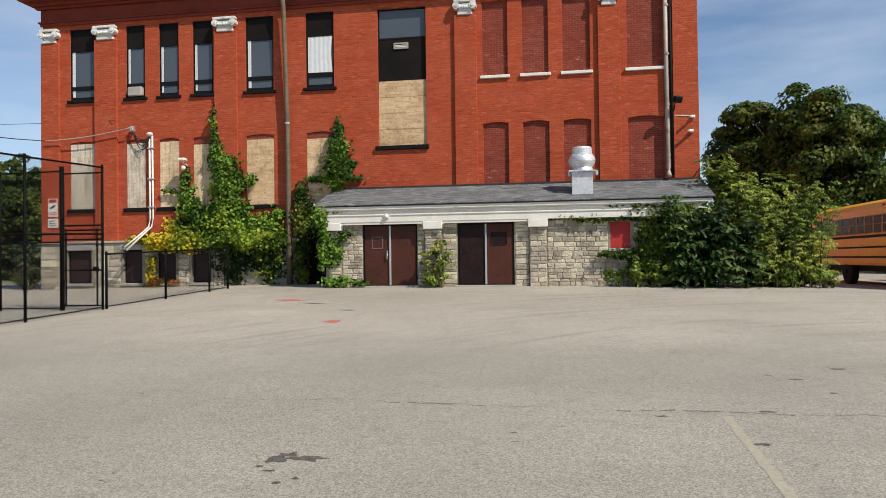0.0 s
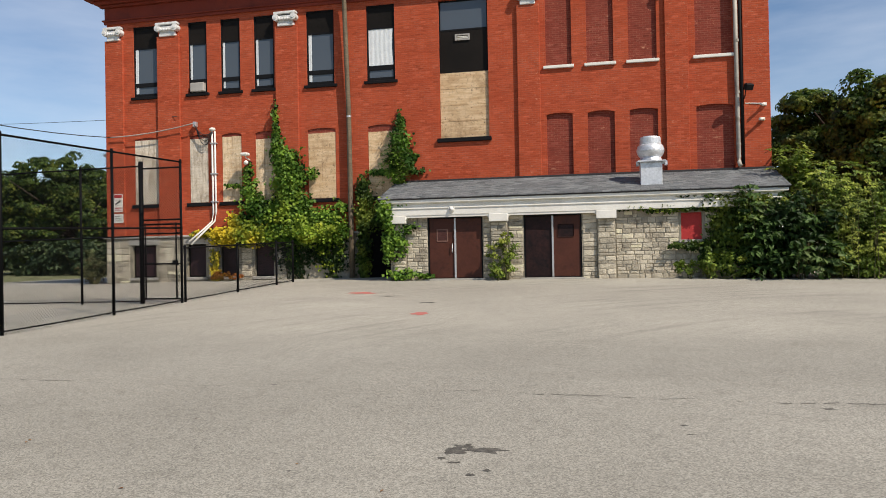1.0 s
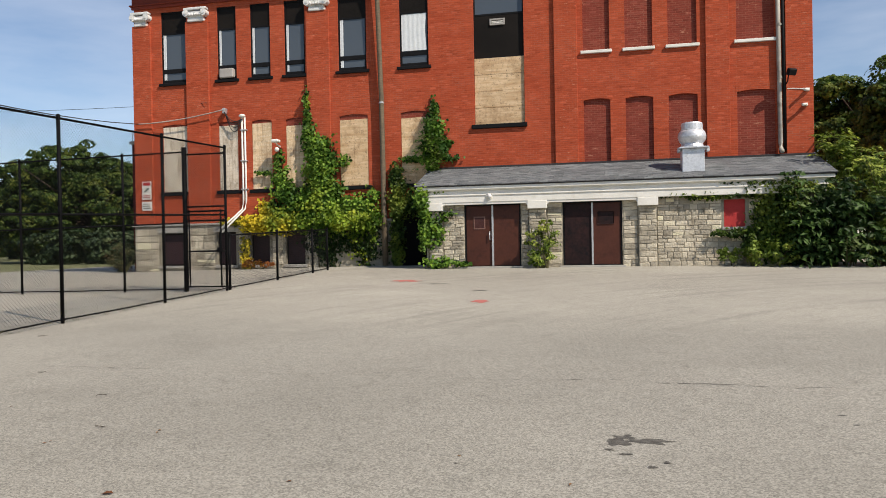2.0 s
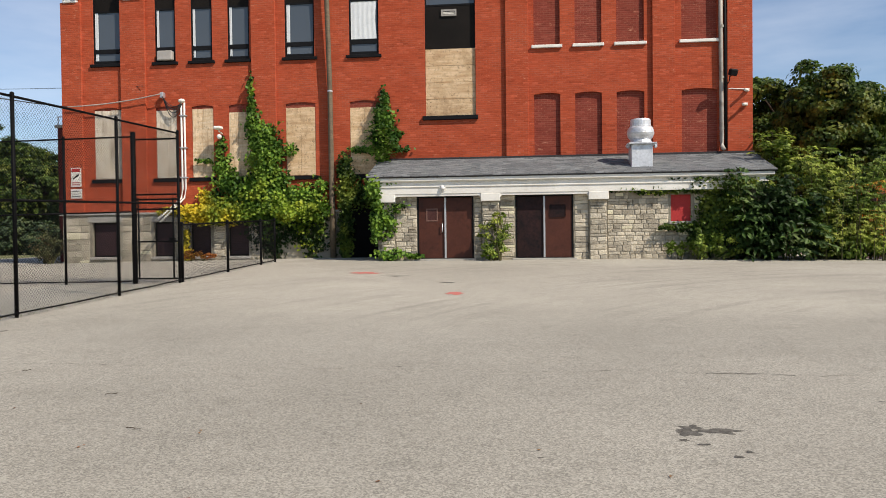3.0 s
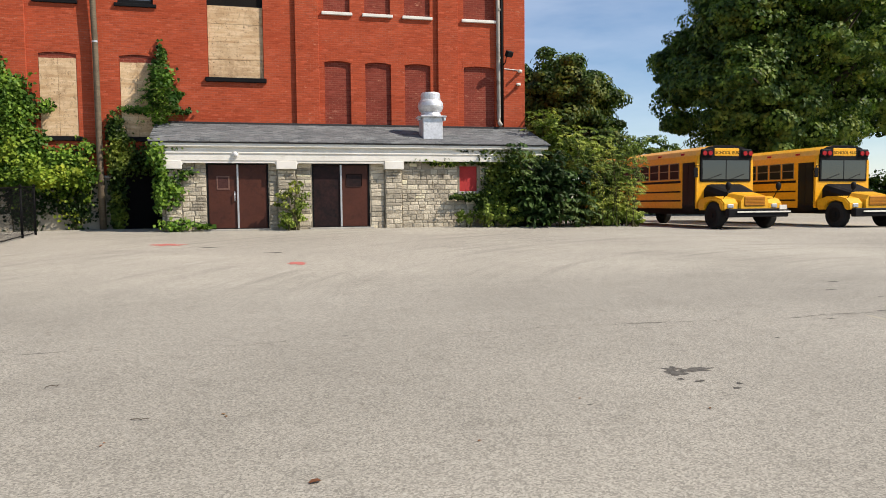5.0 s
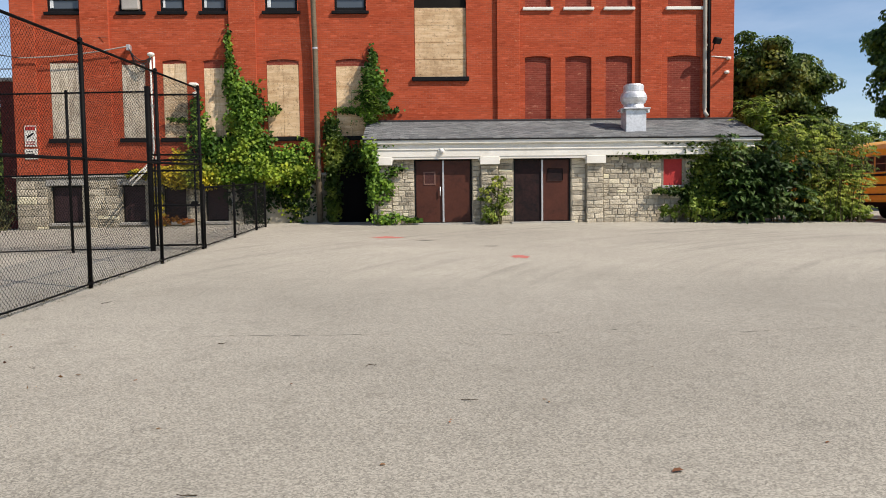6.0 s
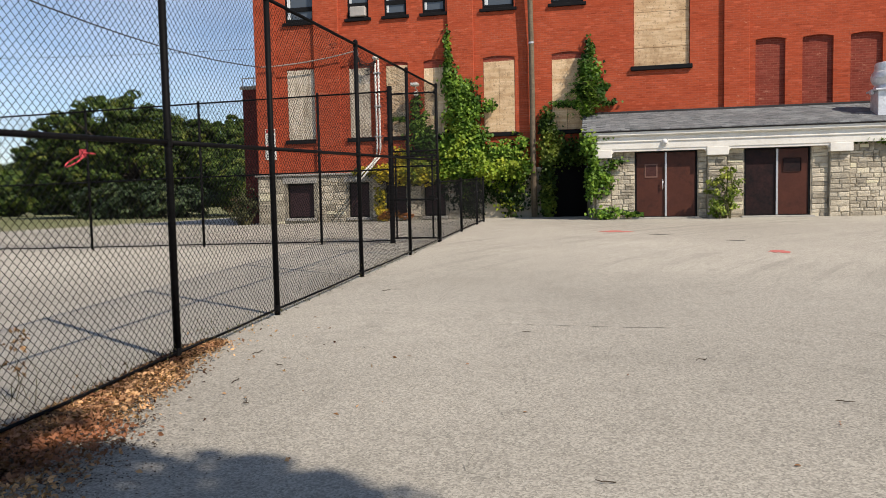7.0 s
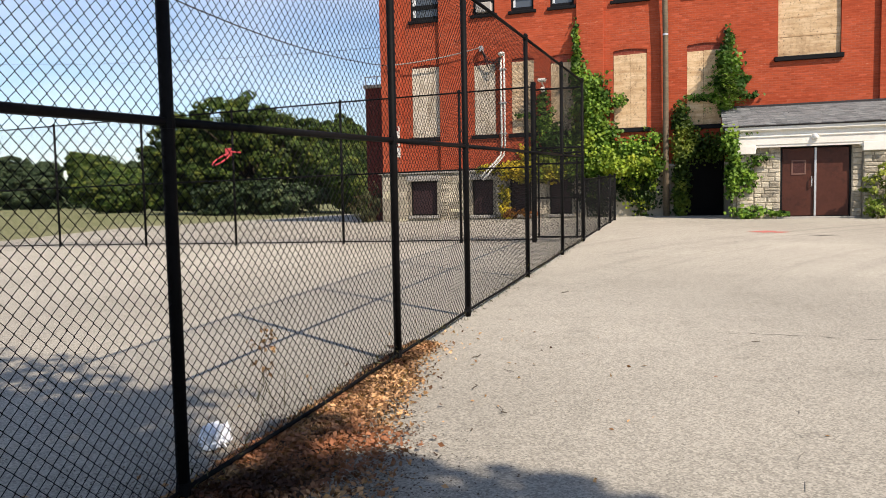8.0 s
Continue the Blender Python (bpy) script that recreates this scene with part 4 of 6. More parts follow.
# basketball rim on the court fence
hoop = thing("basketball_rim", -21.2, 17.0, 2.7, "bent red metal basketball rim fixed to the fence", "hoop")
bm = bmesh.new()
tube(bm, [(-21.4 + 0.235 * math.cos(a), 16.98 + 0.17 * math.sin(a), 2.76 + 0.07 * math.cos(a) + 0.13 * math.sin(a)) for a in (2 * math.pi * k / 24 for k in range(25))], 0.022, 8)
part("ring", bm, HOOPRED, hoop, smooth=True)
part("bracket", tube(bmesh.new(), [(-21.36, 17.12, 2.88), (-21.28, 17.22, 2.98), (-20.95, 17.24, 2.95)], 0.022, 8), HOOPRED, hoop)
part("plate", boxed(-21.42, -21.2, 17.22, 17.25, 2.86, 3.08, 0.005), HOOPRED, hoop)

# ---- school fixtures ----
pole = thing("utility_pole", -10.31, 26.15, 0.85, "weathered grey wooden utility pole against the brick wall", "pole")
part("shaft", tube(bmesh.new(), [(-10.31, 26.28, 0.8), (-10.34, 26.3, 3.0), (-10.36, 26.3, 7.0), (-10.43, 26.2, 11.2), (-10.45, 26.1, 11.95)], [0.11, 0.1, 0.092, 0.086, 0.084], 14), POLEWOOD, pole, smooth=True)
for z in (6.9,):
    part("band", tube(bmesh.new(), [(-10.36, 26.3, z), (-10.36, 26.3, z + 0.06)], 0.097, 14), ALUMINIUM, pole)

spout = thing("downpipe", 3.43, 26.4, 4.5, "pale grey metal downpipe on the brick wall", "pipe")
part("pipe", tube(bmesh.new(), [(3.43, 26.2, 4.5), (3.43, 26.38, 4.62), (3.42, 26.4, 4.8), (3.4, 26.4, 8.0), (3.39, 26.4, 11.3)], 0.07, 10), PIPEGREY, spout, smooth=True)
part("dark_conduit", tube(bmesh.new(), [(3.57, 26.44, 4.55), (3.56, 26.45, 8.0), (3.54, 26.45, 11.25)], 0.05, 8), BLACK, spout, "black cable conduit beside the pipe", True)
for z in (5.2, 6.95, 8.7, 10.4):
    part("strap", tube(bmesh.new(), [(3.42, 26.4, z), (3.42, 26.4, z + 0.08)], 0.08, 10), PIPEGREY, spout)

flood = thing("floodlight", 3.66, 26.35, 7.05, "small black floodlight on a bracket", "lamp")
part("bracket", tube(bmesh.new(), [(3.62, 26.41, 6.75), (3.62, 26.2, 6.8), (3.64, 26.15, 7.0)], 0.02, 6), BLACK, flood)
bm = bmesh.new()
r = bmesh.ops.create_cube(bm, size=1, matrix=pose(3.72, 26.08, 7.08, 25, 0, 25) @ Matrix.Diagonal((0.3, 0.16, 0.22, 1)))
bmesh.ops.bevel(bm, geom=list(bm.edges), offset=0.025, segments=1, affect="EDGES")
part("head", bm, BLACK, flood)
for z, x in ((6.52, 4.26), (6.03, 4.2)):
    ob = thing("security_camera", x, 26.3, z, "small white security camera on the wall", "camera")
    part("base", boxed(x - 0.06, x + 0.06, 26.3, FACE - 0.08, z - 0.05, z + 0.05, 0.01), WHITE, ob)
    part("body", tube(bmesh.new(), [(x, 26.32, z), (x - 0.14, 26.14, z - 0.03)], 0.045, 10), WHITE, ob, smooth=True)
part("conduit", tube(bmesh.new(), [(3.65, 26.42, 6.6), (3.9, 26.4, 6.58), (4.3, 26.4, 6.55)], 0.02, 6), WHITE, spout)

lamp = thing("wall_camera", -14.5, 26.2, 5.7, "white security camera on a wall arm above the vines", "camera")
part("arm", tube(bmesh.new(), [(-14.5, 26.45, 5.5), (-14.5, 26.15, 5.55), (-14.5, 26.1, 5.62)], 0.025, 8), WHITE, lamp)
part("hood", boxed(-14.64, -14.36, 25.92, 26.2, 5.62, 5.73, 0.03), WHITE, lamp)
bm = bmesh.new()
bmesh.ops.create_uvsphere(bm, u_segments=14, v_segments=8, radius=0.09, matrix=Matrix.Translation((-14.48, 26.1, 5.36)))
part("dome", bm, WHITE, lamp, smooth=True)
part("mount", boxed(-14.53, -14.43, 26.1, FACE, 5.38, 5.44, 0.01), BLACK, lamp)

mast = thing("electrical_conduit", -16.0, 26.4, 2.2, "pair of white electrical conduits bent out below", "conduit")
for d in (-0.06, 0.06):
    part("pipe", tube(bmesh.new(), [(-16.0 + d, 26.4, 6.7), (-16.0 + d, 26.4, 3.5), (-16.04 + d, 26.38, 3.15), (-16.2 + d, 26.05, 2.85), (-16.6 + d * 0.7, 25.6, 2.3 - d)], 0.036, 8), WHITE, mast, smooth=True)
bm = bmesh.new()
bmesh.ops.create_uvsphere(bm, u_segments=12, v_segments=8, radius=0.11, matrix=pose(-16.02, 26.35, 6.76) @ Matrix.Diagonal((1.2, 1, 0.7, 1)))
part("weatherhead", bm, WHITE, mast, smooth=True)
for z in (6.2, 5.0, 3.9):
    part("strap", boxed(-16.13, -15.87, 26.34, FACE, z, z + 0.04, 0.005), ALUMINIUM, mast)
loops = thing("cable_loops", -16.5, 26.3, 6.6, "dark slack loops of service cable", "cable")
for i in range(4):
    a = 0.28 + 0.07 * i
    bm = bmesh.new()
    tube(bm, [(-16.75 + 0.72 * u, 26.3 + 0.02 * i, 6.95 - 0.3 * u - (1.3 + 0.25 * i) * a * 4 * u * (1 - u) * 0.62) for u in (k / 14 for k in range(15))], 0.016, 6)
    part("loop", bm, DARKWIRE, loops, smooth=True)
part("anchor", boxed(-16.84, -16.72, 26.3, FACE, 6.9, 7.1, 0.01), ALUMINIUM, loops)


def cable(label, a, b, sag, r, material):
    ob = thing("service_cable", *a, label, "cable")
    pts = [Vector(a).lerp(Vector(b), k / 24) - Vector((0, 0, sag * 4 * (k / 24) * (1 - k / 24))) for k in range(25)]
    part("wire", tube(bmesh.new(), pts, r, 6), material, ob, smooth=True)


cable("pale twisted service cable strung along the brick wall", (-16.8, 26.25, 7.02), (-20.5, 26.28, 6.66), 0.09, 0.022, WIRE)
cable("dark service cable running down to the school corner", (-20.5, 26.28, 6.66), (-22.0, -10.6, 13.25), 2.7, 0.018, DARKWIRE)
cable("thin dark overhead cable far beside the school", (-17.5, 26.3, 7.35), (-60, 40, 12.0), 0.4, 0.01, DARKWIRE)

sign = thing("warning_sign", -20.25, 26.37, 3.6, "white warning plate with red heading and dark symbol", "sign")
part("plate", boxed(-20.45, -20.05, 26.355, 26.385, 3.64, 4.36, 0.004), WHITE, sign)
part("red_bar", boxed(-20.42, -20.08, 26.35, 26.356, 4.2, 4.33), REDBOARD, sign)
bm = boxed(-0.14, 0.14, -0.003, 0.003, -0.03, 0.03)
bmesh.ops.transform(bm, matrix=pose(-20.25, 26.352, 4.02, 0, -35, 0), verts=bm.verts)
part("symbol", bm, BLACK, sign)
for i in range(2):
    part("text_bar", boxed(-20.4, -20.1, 26.35, 26.356, 3.7 + 0.08 * i, 3.735 + 0.08 * i), REDBOARD, sign)
sign2 = thing("notice_plate", -20.25, 26.37, 3.2, "small white notice plate with lines of grey text", "sign")
part("plate", boxed(-20.47, -20.03, 26.355, 26.385, 3.2, 3.56, 0.004), WHITE, sign2)
for i in range(3):
    part("text_bar", boxed(-20.42, -20.08 - 0.05 * i, 26.35, 26.356, 3.27 + 0.09 * i, 3.295 + 0.09 * i), BLACK, sign2)

dome = thing("bulkhead_lamp", -6.05, 24.32, 3.2, "small round white bulkhead lamp on the frieze", "lamp")
part("rim", tube(bmesh.new(), [(-6.07, AY - 0.24, 3.21), (-6.07, AY - 0.27, 3.21)], 0.11, 16), WHITE, dome, smooth=False)
bm = bmesh.new()
bmesh.ops.create_uvsphere(bm, u_segments=14, v_segments=8, radius=0.085, matrix=Matrix.Translation((-6.07, AY - 0.27, 3.21)))
part("globe", bm, CAPITAL, dome, smooth=True)

# roof ventilator
fan = thing("roof_ventilator", 0.44, 25.0, roof_z(25.0), "galvanised steel roof exhaust fan on a square curb", "ventilator")
part("curb", boxed(0.12, 0.8, 24.72, 25.38, 3.7, 4.56, 0.01), GALV, fan)
part("flange", boxed(0.02, 0.92, 24.62, 25.48, 4.56, 4.61, 0.01), GALV, fan)
for hx in (0.0, 0.9):
    part("hinge", boxed(hx, hx + 0.08, 24.92, 25.12, 4.47, 4.62, 0.01), GALV, fan)
part("collar", lathe(bmesh.new(), 0.46, 25.05, [(0.37, 4.61), (0.35, 4.68), (0.33, 4.74)]), GALV, fan, smooth=False)
part("drum", lathe(bmesh.new(), 0.46, 25.05, [(0.33, 4.74), (0.39, 4.8), (0.435, 4.9), (0.44, 5.0), (0.41, 5.1), (0.36, 5.16)]), GALV, fan, smooth=True)
part("seam", lathe(bmesh.new(), 0.46, 25.05, [(0.443, 4.94), (0.447, 4.95), (0.443, 4.965)]), GALV, fan)
part("cap", lathe(bmesh.new(), 0.46, 25.05, [(0.345, 5.16), (0.35, 5.19), (0.335, 5.2), (0.335, 5.36), (0.31, 5.41), (0.2, 5.43)]), GALV, fan)

# ---- buses ----


BUSFRAME = worn("bus_window_frame", (0.3, 0.24, 0.14), (0.22, 0.18, 0.12), 0.5, 0.3)
BUSGLASS = glassy("bus_glass", (0.014, 0.016, 0.016), 0.25, 0.1)


def school_bus(x, y):
    """A bonneted school bus with its nose towards -y; x is its right-hand side, y its bumper."""
    g = ground_z(x + 1.2, y + 3)
    bus = thing("school_bus", x + 1.2, y + 5, g, "yellow bonneted school bus with black rub rails, parked", "bus", "parked buses")

    def at(x0, x1, y0, y1, z0, z1, bevel=0.0):
        return boxed(x + x0, x + x1, y + y0, y + y1, g + z0, g + z1, bevel)
    side = [(0.02, 0.72), (0.0, 0.8), (0.0, 2.45), (0.06, 2.68), (0.22, 2.87), (0.5, 2.99), (0.85, 3.04)]
    ring = side + [(2.4 - p, q) for p, q in reversed(side)]
    bm = bmesh.new()
    slices = [[bm.verts.new((x + p, y + yy, g + q - drop * (q > 2.4))) for p, q in ring] for yy, drop in ((2.02, 0.05), (2.2, 0.0), (11.5, 0.0), (11.7, 0.06))]
    for s, t in zip(slices, slices[1:]):
        for i in range(len(ring)):
            j = (i + 1) % len(ring)
            bm.faces.new((s[i], s[j], t[j], t[i]))
    bm.faces.new(slices[0][::-1])
    bm.faces.new(slices[-1])
    bmesh.ops.recalc_face_normals(bm, faces=bm.faces)
    body = part("body", bm, BUSYELLOW, bus)
    for z in (0.98, 1.32, 1.68):
        part("rub_rail", at(-0.025, 2.425, 3.05, 11.6, z, z + (0.06 if z < 1.6 else 0.09), 0.01), BLACK, body, "black rub rail")
    for k in range(11):
        for sx in (-0.012, 2.388):
            w = part("side_window", pierced(x + 0, x + 0.66, 0, 0.62, [(0.03 + x, 0.63 + x, 0.03, 0.30), (0.03 + x, 0.63 + x, 0.33, 0.59)], 0, 0.024), BUSFRAME, body, "split side window in a dull metal frame")
            w.matrix_basis = Matrix.Translation((x + sx + 0.024, y + 3.15 + 0.73 * k, g + 1.82)) @ pose(0, 0, 0, 0, 0, 90) @ Matrix.Translation((-x, 0, 0))
            part("pane", at(sx + 0.008, sx + 0.018, 3.17 + 0.73 * k, 3.79 + 0.73 * k, 1.84, 2.42), BUSGLASS, body)
    # entrance door
    part("entrance_door", at(-0.014, 0.01, 2.12, 2.92, 0.62, 2.42, 0.005), BLACK, body, "black folding entrance door")
    for a in (2.17, 2.54):
        part("pane", at(-0.02, -0.014, a, a + 0.33, 0.85, 2.36), BUSGLASS, body)
    # bonnet, wings, nose
    prof = [(0.35, 0.66, 1.74, 0.7, 1.2), (1.0, 0.5, 1.9, 0.7, 1.3), (2.05, 0.3, 2.1, 0.7, 1.62)]
    rings = []
    for yy, xa, xb, z0, z1 in prof:
        pts = [(xa, z0), (xa, z1 - 0.2), (xa + 0.12, z1 - 0.04), (xa + 0.3, z1), (xb - 0.3, z1), (xb - 0.12, z1 - 0.04), (xb, z1 - 0.2), (xb, z0)]
        rings.append([(x + p, y + yy, g + q) for p, q in pts])
    shells = []
    for k, (name, material) in enumerate((("bonnet", BUSYELLOW), ("cowl", BLACK))):
        bm = bmesh.new()
        s, t = [[bm.verts.new(p) for p in rings[k + d]] for d in (0, 1)]
        for i in range(8):
            bm.faces.new((s[i], s[(i + 1) % 8], t[(i + 1) % 8], t[i]))
        bm.faces.new(s[::-1])
        bm.faces.new(t)
        bmesh.ops.recalc_face_normals(bm, faces=bm.faces)
        shells.append(part(name, bm, material, bus, "" if k == 0 else "black rear half of the bonnet"))
    hood = shells[0]
    part("grille", at(0.78, 1.62, 0.325, 0.36, 0.8, 1.14, 0.02), worn("grille_orange", (0.62, 0.25, 0.02), (0.5, 0.2, 0.02), 0.4), hood, "orange barred grille")
    for i in range(6):
        part("bar", at(0.81, 1.59, 0.315, 0.33, 0.83 + 0.05 * i, 0.842 + 0.05 * i), worn("grille_bar", (0.3, 0.12, 0.02), (0.2, 0.08, 0.02), 0.5), hood)
    for a, b in ((0.0, 0.62), (1.78, 2.4)):
        bm = bmesh.new()
        pts = [(0.42, 0.66), (0.42, 0.9), (0.6, 1.06), (1.0, 1.15), (1.5, 1.14), (1.95, 1.0), (1.95, 0.66), (1.56, 0.66), (1.46, 0.92), (1.1, 1.01), (0.76, 0.92), (0.62, 0.66)]
        ra = [bm.verts.new((x + a, y + p, g + q)) for p, q in pts]
        rb = [bm.verts.new((x + b, y + p, g + q)) for p, q in pts]
        bm.faces.new(ra)
        bm.faces.new(rb[::-1])
        for i in range(12):
            bm.faces.new((ra[i], ra[(i + 1) % 12], rb[(i + 1) % 12], rb[i]))
        bmesh.ops.recalc_face_normals(bm, faces=bm.faces)
        bmesh.ops.bevel(bm, geom=[e for e in bm.edges if e.calc_face_angle(0) > 0.9], offset=0.04, segments=2, affect="EDGES")
        part("wing", bm, BUSYELLOW, bus)
        part("headlight", at(a + 0.16, a + 0.4, 0.395, 0.44, 0.74, 0.88, 0.02), ALUMINIUM, bus, "clear headlight")
    part("bumper", at(-0.02, 2.42, 0.1, 0.32, 0.42, 0.72, 0.03), BLACK, bus, "black front bumper")
    part("crossing_arm", at(0.3, 2.45, 0.05, 0.09, 0.58, 0.63, 0.005), WHITE, bus, "pale crossing arm folded on the bumper")
    part("number_plate", at(2.02, 2.3, 0.07, 0.1, 0.68, 0.84), WHITE, bus)
    # windscreen and destination cap
    part("windscreen_frame", at(0.12, 2.28, 1.98, 2.03, 1.7, 2.56, 0.03), BLACK, body)
    part("windscreen", at(0.2, 2.2, 1.965, 1.982, 1.78, 2.5, 0.01), glassy("windscreen_glass", (0.02, 0.026, 0.027), 0.05, 0.9), body, "sloping windscreen glass")
    part("divider", at(1.185, 1.215, 1.955, 1.97, 1.78, 2.5, 0.004), BLACK, body)
    for a, b in ((0.45, 1.0), (1.45, 1.95)):
        part("wiper", tube(bmesh.new(), [(x + a, y + 1.95, g + 1.8), (x + b, y + 1.955, g + 1.98)], 0.012, 5), BLACK, body)
    bm = bmesh.new()
    rim = [(0.12, 2.5), (0.14, 2.7), (0.26, 2.86), (0.5, 2.97), (0.85, 3.03), (1.55, 3.03), (1.9, 2.97), (2.14, 2.86), (2.26, 2.7), (2.28, 2.5)]
    fore = [bm.verts.new((x + p, y + 1.945, g + q)) for p, q in rim]
    hind = [bm.verts.new((x + p, y + 2.06, g + q + 0.015)) for p, q in rim]
    bm.faces.new(fore)
    for i in range(len(rim)):
        bm.faces.new((fore[i], hind[i], hind[(i + 1) % len(rim)], fore[(i + 1) % len(rim)]))
    part("header_arch", bm, BLACK, body, "black arched surround of the warning lamps")
    for a in (0.18, 2.22):
        part("crossview_arm", tube(bmesh.new(), [(x + a, y + 0.7, g + 1.05), (x + a, y + 0.5, g + 1.3), (x + a, y + 0.42, g + 1.42)], 0.015, 6), BLACK, bus)
        bm = bmesh.new()
        bmesh.ops.create_uvsphere(bm, u_segments=12, v_segments=8, radius=0.13, matrix=pose(x + a, y + 0.42, g + 1.5) @ Matrix.Diagonal((0.8, 0.6, 1.15, 1)))
        part("crossview_mirror", bm, BLACK, bus, "black rounded crossview mirror", True)
    cap = part("front_cap", at(0.66, 1.74, 1.925, 2.0, 2.62, 2.95, 0.04), BUSYELLOW, body, "yellow header panel")
    for a in (0.1, 1.8):
        hs = part("lamp_housing", at(a, a + 0.5, 1.9, 2.0, 2.58, 2.9, 0.05), BLACK, body)
        for q in (0.14, 0.37):
            part("warning_lamp", tube(bmesh.new(), [(x + a + q, y + 1.86, g + 2.74), (x + a + q, y + 1.92, g + 2.74)], 0.085, 14), REDLENS, hs, "red warning lamp")
    words = bpy.data.curves.new("lettering", "FONT")
    words.body, words.size, words.extrude, words.align_x = "SCHOOL BUS", 0.165, 0.003, "CENTER"
    words.materials.append(BLACK)
    letter = new("lettering", words)
    letter.matrix_basis = pose(x + 1.2, y + 1.922, g + 2.71, 90, 0, 0)
    bpy.context.view_layer.update()
    me = bpy.data.meshes.new_from_object(letter.evaluated_get(bpy.context.evaluated_depsgraph_get()))
    bpy.data.objects.remove(letter)
    ob = new("lettering", me)
    ob.matrix_basis = pose(x + 1.2, y + 1.922, g + 2.71, 90, 0, 0)
    attach(ob, cap)
    # wheels
    for yy in (1.1, 7.9):
        for sx in (0.02, 2.1):
            c = (x + sx, y + yy, g + 0.48)
            bm = bmesh.new()
            tube(bm, [(c[0], c[1], c[2]), (c[0] + 0.04, c[1], c[2]), (c[0] + 0.24, c[1], c[2]), (c[0] + 0.28, c[1], c[2])], [0.44, 0.48, 0.48, 0.44], 24)
            wheel = part("wheel", bm, RUBBER, bus, "black tyre")
            part("rim", tube(bmesh.new(), [(c[0] - 0.012, c[1], c[2]), (c[0] + 0.292, c[1], c[2])], [0.27, 0.27], 18), BLACK, wheel)
            part("hub", tube(bmesh.new(), [(c[0] - 0.05, c[1], c[2]), (c[0] + 0.1, c[1], c[2])], [0.1, 0.12], 12), BLACK, wheel)
    part("chassis", at(0.3, 2.1, 0.5, 10.4, 0.5, 0.74), BLACK, bus)
    part("mirror_arm", tube(bmesh.new(), [(x + 0.1, y + 2.0, g + 2.3), (x - 0.22, y + 1.75, g + 2.28), (x - 0.25, y + 1.72, g + 1.9)], 0.015, 6), BLACK, bus)
    part("mirror", at(-0.34, -0.16, 1.69, 1.74, 1.85, 2.2, 0.02), BLACK, bus)
    for yy in (3.0, 4.6):
        part("clearance_lamp", at(-0.02 + 0.1, 0.16, yy, yy + 0.2, 2.72, 2.79, 0.01), REDLENS, body)
    return bus


first = school_bus(10.2, 21.9)
copy_thing(first, Matrix.Translation(first.location + Vector((4.5, -0.8, -0.02))))

# ---- climbing plants and shrubs ----


def on_wall(name, ellipses, face, size, material, label, seed, parent_at, category="ivy", sprigs=0.0, lean=0.6, inner=True):
    """Leaves in uneven patches on an upright face: (x, z, rx, rz, depth, count)."""
    rng = np.random.default_rng(seed)
    pts = []
    for cx, cz, rx, rz, dep, n in ellipses:
        n = int(n * 1.25)
        k = max(4, n // 16)
        a, r = rng.uniform(0, 2 * np.pi, k), np.sqrt(rng.uniform(0, 1, k))
        r = r * (1 + 0.18 * np.sin(3 * a + cx * 5) + 0.12 * np.sin(7 * a + cz * 3)) + rng.exponential(sprigs + 0.01, k)
        y = face - rng.uniform(0.02, 1, k) * dep * np.clip(1.05 - r * r * 0.7, 0.12, 1)
        hubs = np.stack([cx + rx * r * np.cos(a), y, cz + rz * r * np.sin(a)], 1)
        pick = rng.integers(0, k, n)
        wide, tall = min(0.16, 0.4 * rx), min(0.13, 0.6 * rz)
        p = hubs[pick] + rng.normal(0, 1, (n, 3)) * np.array([wide, min(0.07, dep * 0.3), tall])
        p[:, 1] = np.minimum(p[:, 1], face - 0.01)
        pts.append(p)
    p = np.concatenate(pts)
    ob = thing(name, *parent_at, label, category)
    # Near-black leaves behind the outer ones stand in for shade between them.
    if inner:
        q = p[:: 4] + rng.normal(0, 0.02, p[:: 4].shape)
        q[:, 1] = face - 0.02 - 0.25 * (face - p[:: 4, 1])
        tagged(leaf_cloud("inner_shade_foliage", q, np.tile(np.array([0.1, -1.0, 0.1]), (len(q), 1)), (size[0], size[1]), SHADEIVY, ob, "", seed + 9, 0.7, 0.3, 0.85), kind="stuff")
    tagged(leaf_cloud("foliage", p, np.tile(np.array([0.15, -0.8, lean]), (len(p), 1)), size, material, ob, "", seed + 7, 0.7, 0.6, 0.8), kind="stuff")
    bm = bmesh.new()
    for k in range(10):
        cx, cz, rx, rz, dep, n = ellipses[k % len(ellipses)]
        x = cx + rng.uniform(-0.5, 0.5) * rx
        tube(bm, [(x, face - 0.02, max(0.8, cz - rz * 1.2)), (x + rng.uniform(-0.15, 0.15), face - 0.03, cz), (x + rng.uniform(-0.3, 0.3), face - 0.02, cz + rz * 0.8)], [0.025, 0.018, 0.008], 5)
    tagged(part("woody_growth", bm, STEM, ob), kind="stuff")
    return ob


